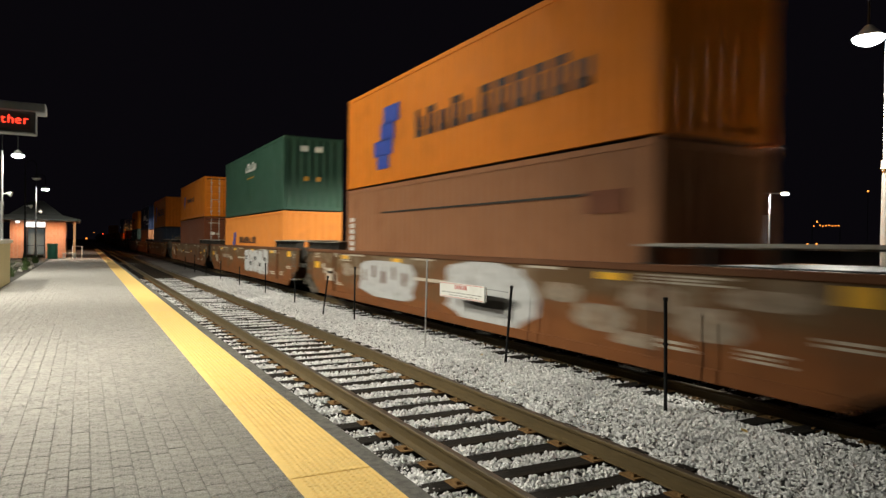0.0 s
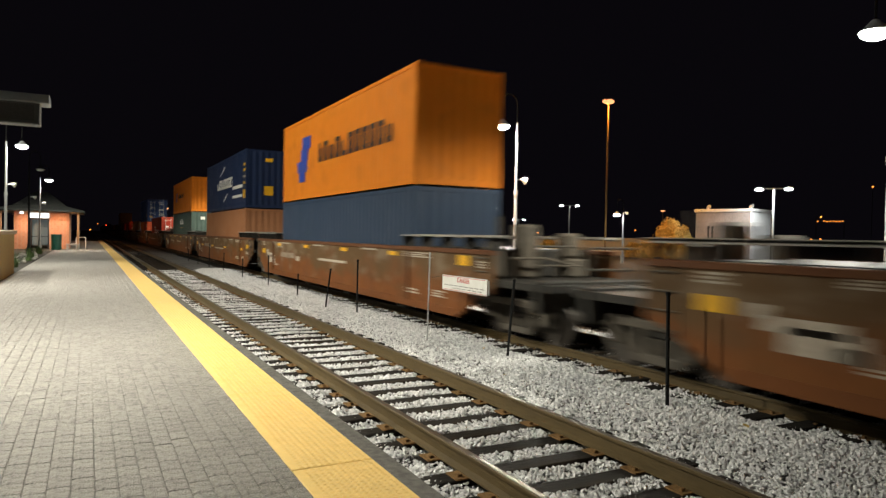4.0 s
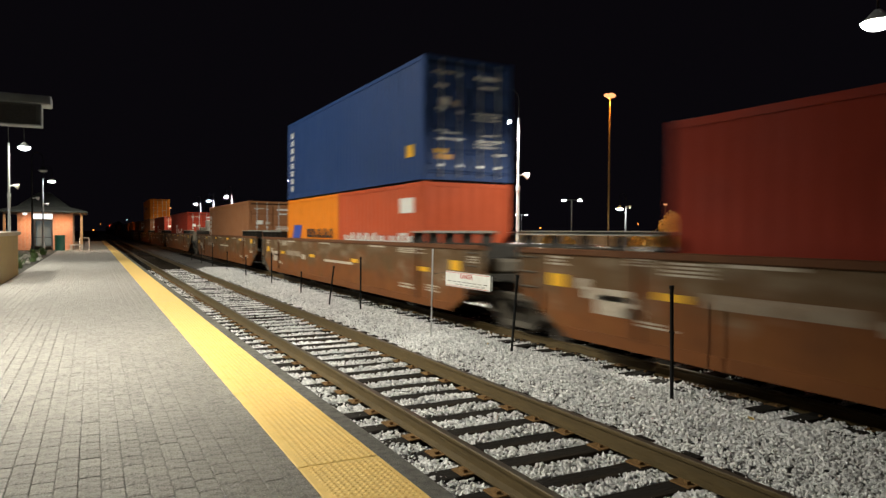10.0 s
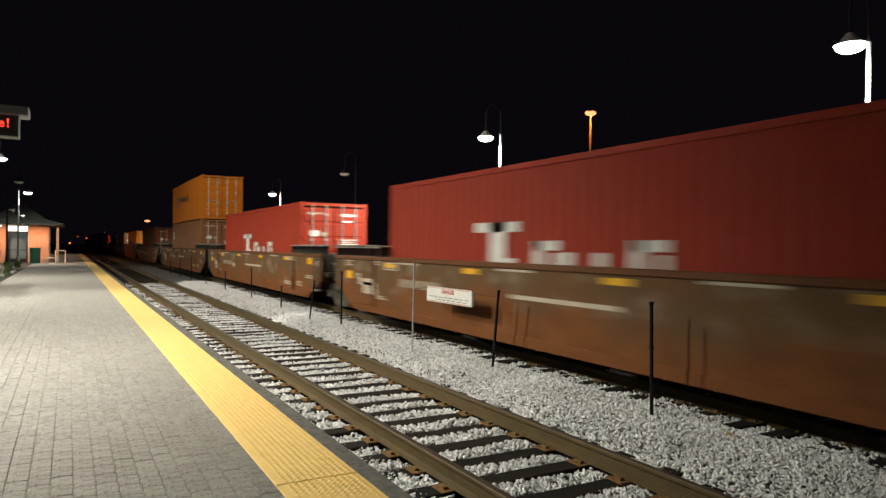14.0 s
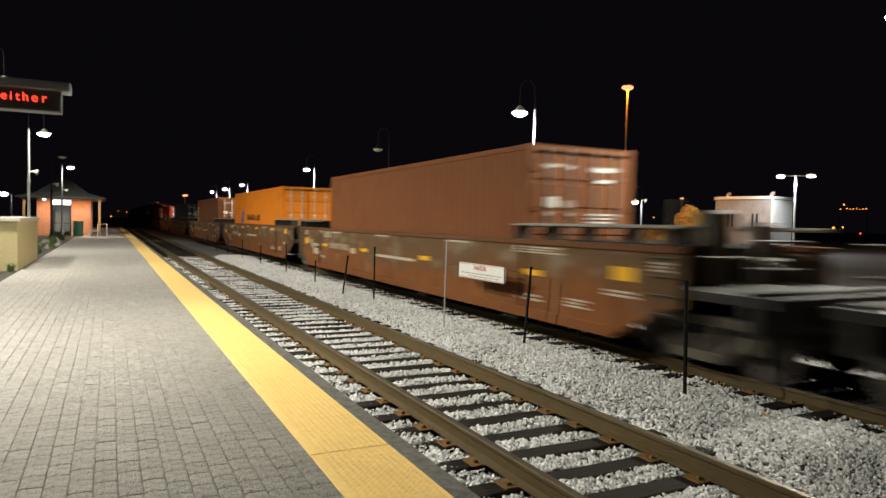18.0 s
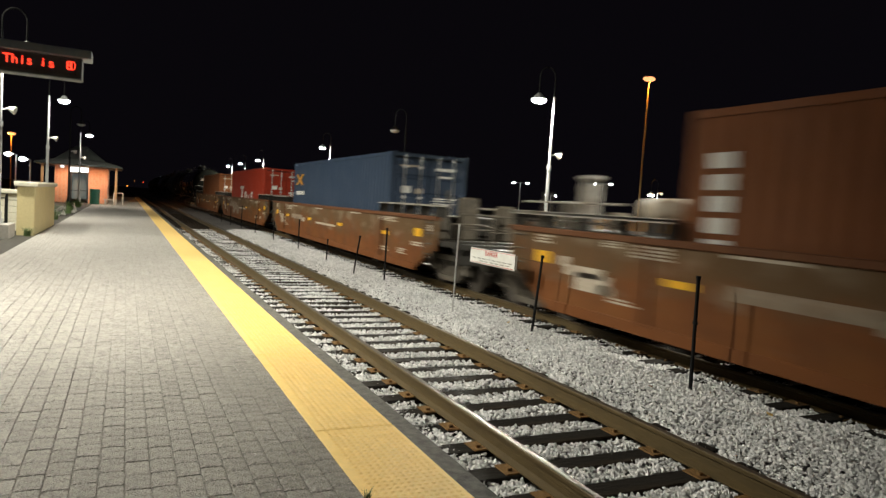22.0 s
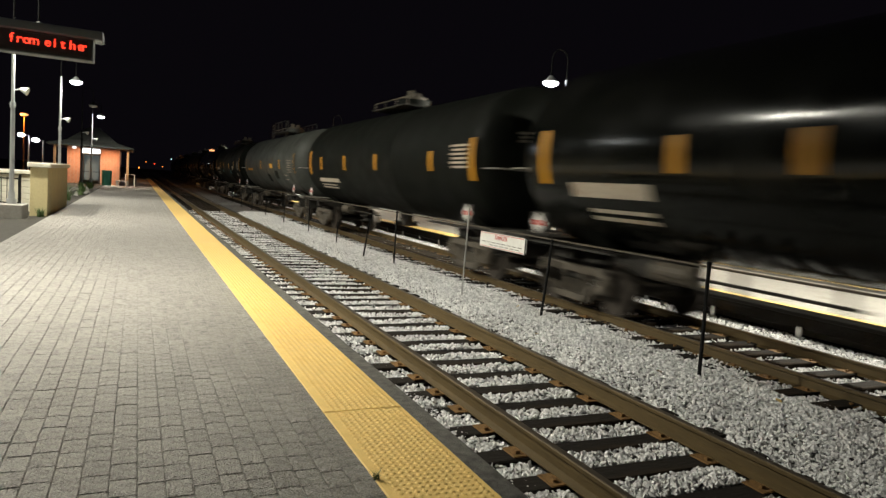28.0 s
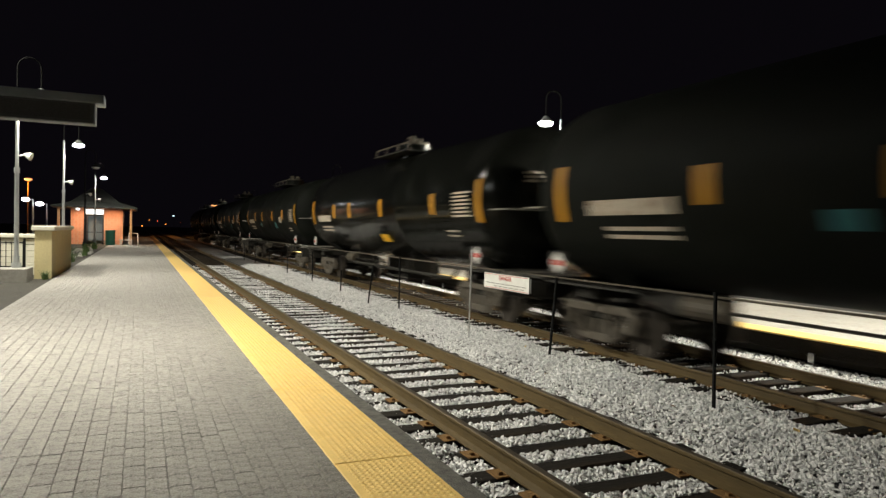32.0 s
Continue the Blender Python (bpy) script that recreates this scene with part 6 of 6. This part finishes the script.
a, b = bearing(34.0, 74), bearing(46.0, 74)
lw = thing("low_wall", pose(0, 0, -0.06), "long low pale wall at the edge of the car park", "wall")
d = Vector((b[0] - a[0], b[1] - a[1], 0))
part("body", boxes((0, d.length, -0.15, 0.15, 0, 1.75), bevel=0.02), "stucco_pale", lw, at=pose(a[0], a[1], 0, 0, 0, math.degrees(math.atan2(d.y, d.x))))
part("cap", boxes((-0.1, d.length + 0.1, -0.2, 0.2, 1.752, 1.86), bevel=0.02), "stucco_pale", lw, at=pose(a[0], a[1], 0, 0, 0, math.degrees(math.atan2(d.y, d.x))))
for az, dist, k in ((36.9, 70, 0.55), (38.4, 71, 0.42), (43.9, 68, 0.5), (45.2, 66, 0.62)):
    x, y = bearing(az, dist)
    hb = thing("shrub", pose(x, y, -0.06), "low rounded shrub beside the car park wall", "bush", "shrubs")
    part("foliage", leaf_cloud(2500, 2.6 * k, 2.0 * k, 3.6 * k, 0.07, int(az * 10)), "leaf", hb)
    part("stems", bars(((0, 0, 0), (0.2, 0, 0.8 * k), 0.04), ((0, 0, 0), (-0.2, 0.1, 0.8 * k), 0.04), n=6), "bark", hb)

# far platform: yellow edge panels and the plates on its face
fe = thing("far_tactile_strip", pose(10.40, 0, -0.004), "yellow tactile strip on the edge of the far platform", "tactile paving", kind="structure")
for i in range(50):
    part("panel", shared("far_panel", lambda: boxes((0.0, 0.598, 0.004, 2.256, -0.03, 0.0), bevel=0.004)), "tactile", fe, at=pose(0, -20 + 2.26 * i, 0))
fp = thing("platform_brackets", pose(10.415, 0, -0.35), "pale steel brackets on the dark face of the far platform", "bracket", kind="structure")
for i in range(24):
    part("bracket", shared("edge_bracket", lambda: boxes((-0.03, 0.02, -0.06, 0.06, -0.12, 0.10), bevel=0.01)), "galv", fp, at=pose(0, 2.0 + 1.9 * i, 0))

# ---- ties, plates, pavers, tactile panels and stones ----
TIE_STEP = 0.533
tie_mesh = shared("tie", lambda: boxes((-1.3, 1.3, -0.115, 0.115, -0.18, 0.0), bevel=0.012))
plate_mesh = shared("tie_plate", lambda: boxes((-0.19, 0.19, -0.1, 0.1, 0.0, 0.012), (-0.15, -0.11, -0.05, -0.02, 0.01, 0.035), (0.11, 0.15, 0.02, 0.05, 0.01, 0.035)))
r = random.Random(11)
for tx, first, name in ((T1, 2.32, "near"), (T2, 2.50, "far")):
    t = thing("track_ties", pose(0, 0, 0), "row of dark creosoted timber ties in pale ballast", "railway ties", kind="structure")
    for i in range(-8, 112):
        y = first + i * TIE_STEP
        dz = r.uniform(-0.012, 0.004)
        part("tie", tie_mesh, "tie", t, at=pose(tx + r.uniform(-0.05, 0.05) - (0.10 if tx == T2 else 0), y + r.uniform(-0.02, 0.02), TIE_TOP + dz + (0.044 if tx == T2 else 0), 0, 0, r.uniform(-0.6, 0.6)))
        if i < 70:
            for s in (-1, 1):
                part("tie_plate", plate_mesh, "rust", t, at=pose(tx + s * 0.7525, y, TIE_TOP + (0.004 if tx == T1 else 0.03)))
    v, f = [], []
    for i in range(112, 500):
        y = first + i * TIE_STEP
        b = len(v)
        v += [(tx + sx * 1.3, y + sy * 0.115, TIE_TOP) for sx, sy in ((-1, -1), (1, -1), (1, 1), (-1, 1))]
        f.append((b, b + 1, b + 2, b + 3))
    tagged(part("far_tie", raw_mesh("far_ties", v, f), "tie", t), kind="stuff")


def stones(n, seed):
    """Crushed stones: skewed eight-sided lumps laid over the bed, none on the ties' tops."""
    r = np.random.RandomState(seed)
    base = np.array([(1, 0, 0), (-1, 0, 0), (0, 1, 0), (0, -1, 0), (0, 0, 1), (0, 0, -1)], float)
    tri = [(0, 2, 4), (2, 1, 4), (1, 3, 4), (3, 0, 4), (2, 0, 5), (1, 2, 5), (3, 1, 5), (0, 3, 5)]
    v, f = [], []
    k = 0
    bare = r.rand(40)

    def covered(i, x):
        """Stones hide the tie's end but for one open stretch, and some ends altogether."""
        a = T2 - 1.27 + 0.12 * bare[(i * 7) % 40]
        return bare[i % 40] < 0.15 or not a < x < a + 0.14 + 0.15 * bare[(i * 11) % 40]
    while k < n:
        y = 2.2 + 36 * r.rand() ** 1.7
        x = r.uniform(2.05, 10.5) if r.rand() < 0.5 else r.uniform(2.05, 7.0)
        near_tie = False
        for tx, first in ((T1, 2.32), (T2, 2.50)):
            if abs(x - tx) < 1.28:
                d = (y - first) / TIE_STEP
                if abs(d - round(d)) * TIE_STEP < 0.125 and not (tx == T1 and abs(x - tx) > 1.0 and r.rand() < 0.45) and not (tx == T2 and x < T2 - 0.80 and covered(int(round(d)), x)):
                    near_tie = True
            if abs(abs(x - tx) - 0.7525) < 0.09:
                near_tie = True
        if near_tie:
            continue
        s = r.uniform(0.013, 0.027)
        q = base * (s * r.uniform(0.7, 1.3, (6, 1))) + r.normal(0, s * 0.22, (6, 3))
        a = r.rand() * 6.28
        c, sn = math.cos(a), math.sin(a)
        q = np.stack([q[:, 0] * c - q[:, 1] * sn, q[:, 0] * sn + q[:, 1] * c, q[:, 2] * 0.8], 1)
        z = ballast_height(x, y) + r.uniform(-0.012, 0.018)
        if abs(x - T1) < 1.28 or T2 - 0.80 < x < T2 + 1.28:
            z = min(z, TIE_TOP + 0.012)
        b = len(v)
        v += [(float(p[0] + x), float(p[1] + y), float(p[2] + z)) for p in q]
        f += [(b + i, b + j, b + m) for i, j, m in tri]
        k += 1
    return raw_mesh("stones", v, f)


tagged(part("ballast_stones", stones(150000, 4), "stone"), "loose pale grey crushed stones between the rails", "ballast", kind="stuff")

# a few fallen leaves on the stones
LEAF = raw_mesh("fallen_leaf", [(0, -0.035, 0), (0.022, -0.01, 0.008), (0.018, 0.02, 0.006), (0, 0.04, 0.012), (-0.02, 0.018, 0.005), (-0.024, -0.012, 0.01)], [(0, 1, 2, 3), (0, 3, 4, 5)])
for i, (x, y, k) in enumerate(((6.23, 4.74, 1.2), (5.63, 5.88, 1.0), (5.9, 6.7, 0.8), (6.5, 5.6, 0.8), (5.35, 8.1, 0.9), (2.35, 6.2, 0.8), (6.1, 9.9, 0.9))):
    lf = part("fallen_leaf", LEAF, "dry_leaf" if i != 1 else "rust")
    lf.matrix_basis = pose(x, y, ballast_height(x, y) + 0.032, 12, -9, 50 * i) @ Matrix.Scale(k, 4)
    tagged(lf, "dry yellow fallen leaf lying on the ballast", "leaf", "fallen leaves")

# pavers: rows along the platform, the nearest as single pieces
pv = thing("platform_paving", pose(0, 0, 0), "grey concrete pavers in straight rows on the platform", "paving", kind="structure")
PW, PL = 0.1349, 0.205
paver_mesh = shared("paver", lambda: boxes((-PW / 2 + 0.002, PW / 2 - 0.002, -PL / 2 + 0.002, PL / 2 - 0.002, -0.055, 0.0), bevel=0.004))
r = random.Random(21)
v, f = [], []
count = 0
for j in range(27):
    x = 1.262 - PW * (j + 0.5)
    off = r.uniform(0, PL)
    for i in range(-12, 295):
        y = off + i * PL
        dz = r.uniform(-0.002, 0.0015)
        if 3.2 < y < 6.4 and count < 300 and x > -0.4 + (y - 3.2) * -0.1 and x > -0.8:
            part("paver", paver_mesh, "paver", pv, at=pose(x, y, dz, r.uniform(-0.3, 0.3), r.uniform(-0.3, 0.3), r.uniform(-0.4, 0.4)))
            count += 1
        else:
            b = len(v)
            gap, edge = (0.0030, 0.0045) if y < 4.6 else (0.0016, 0.0032)
            jx = r.uniform(-0.0012, 0.0012)
            g1, g2 = PW / 2 - gap, PL / 2 - gap - r.uniform(0, 0.0012)
            for zz, k in ((-0.03, 0.0), (-edge + dz, 0.0), (dz, edge)):
                v += [(x + jx - g1 + k, y - g2 + k, zz), (x + jx + g1 - k, y - g2 + k, zz), (x + jx + g1 - k, y + g2 - k, zz), (x + jx - g1 + k, y + g2 - k, zz)]
            for q in (0, 4):
                f += [(b + q + m, b + q + (m + 1) % 4, b + q + 4 + (m + 1) % 4, b + q + 4 + m) for m in range(4)]
            f.append((b + 8, b + 9, b + 10, b + 11))
tagged(part("paver_field", raw_mesh("paver_field", v, f), "paver_far", pv), kind="stuff")

def grit(n, seed):
    """Fine grit and crumbs swept against the tactile strip and into the joints."""
    r = np.random.RandomState(seed)
    base = np.array([(1, 0, 0), (-0.6, 0.8, 0), (-0.6, -0.8, 0), (0, 0, 0.8)], float)
    v, f = [], []
    for i in range(n):
        y = 2.6 + 9.0 * r.rand() ** 1.6
        x = 1.25 - min(abs(r.normal(0, 0.42)), 2.2)
        s = r.uniform(0.0016, 0.0052)
        a = r.rand() * 6.28
        c, sn = math.cos(a), math.sin(a)
        q = base * s * r.uniform(0.7, 1.4, (4, 1))
        b = len(v)
        v += [(float(p[0] * c - p[1] * sn + x), float(p[0] * sn + p[1] * c + y), float(p[2] + 0.001)) for p in q]
        f += [(b, b + 1, b + 3), (b + 1, b + 2, b + 3), (b + 2, b, b + 3)]
    return raw_mesh("grit", v, f)


tagged(part("paving_grit", grit(26000, 9), "grit"), "fine dark grit scattered over the pavers by the strip", "grit", kind="stuff")
weed(1.27, 3.42, -0.005, 0.06, 40, 77)

# tactile panels with rows of domes
def tactile_panel(length, domes):
    bm = boxes((0.0, 0.596, 0.007, length - 0.007, -0.03, 0.0), bevel=0.004)
    if domes:
        nx, ny = 11, int(length / 0.05)
        for i in range(nx):
            for j in range(ny):
                c = (0.075 + i * 0.0472, 0.034 + j * (length - 0.02) / ny)
                m = Matrix.Translation((c[0], c[1], 0.0025))
                bmesh.ops.create_cone(bm, cap_ends=True, segments=8, radius1=0.0190, radius2=0.0085, depth=0.0055, matrix=m)
    return bm


tp = thing("tactile_strip", pose(1.264, 0, 0.002), "yellow tactile warning strip along the platform edge", "tactile paving", kind="structure")
STRIP = 2.39
for i in range(-6, 46):
    y = 4.55 + STRIP * i
    near = -2 <= i < 5
    me = shared("panel_domes" if near else "panel_plain", (lambda: tactile_panel(STRIP, True)) if near else (lambda: tactile_panel(STRIP, False)))
    part("panel", me, "tactile", tp, at=pose(0, y, 0))


def motions():
    """The train rolls past; every wagon, truck and box keeps its place along it."""
    times = [0, 2, 4, 6, 8, 10, 12, 14, 16, 18, 20, 22, 24, 26, 28, 30, 32]
    for ob in TRAIN:
        m = ob.matrix_basis.copy()
        walk(ob, [(t, pose(0, -rolled(t), 0) @ m) for t in times])
    for ob, rows in LED_ROWS:
        walk(ob, rows)


motions()
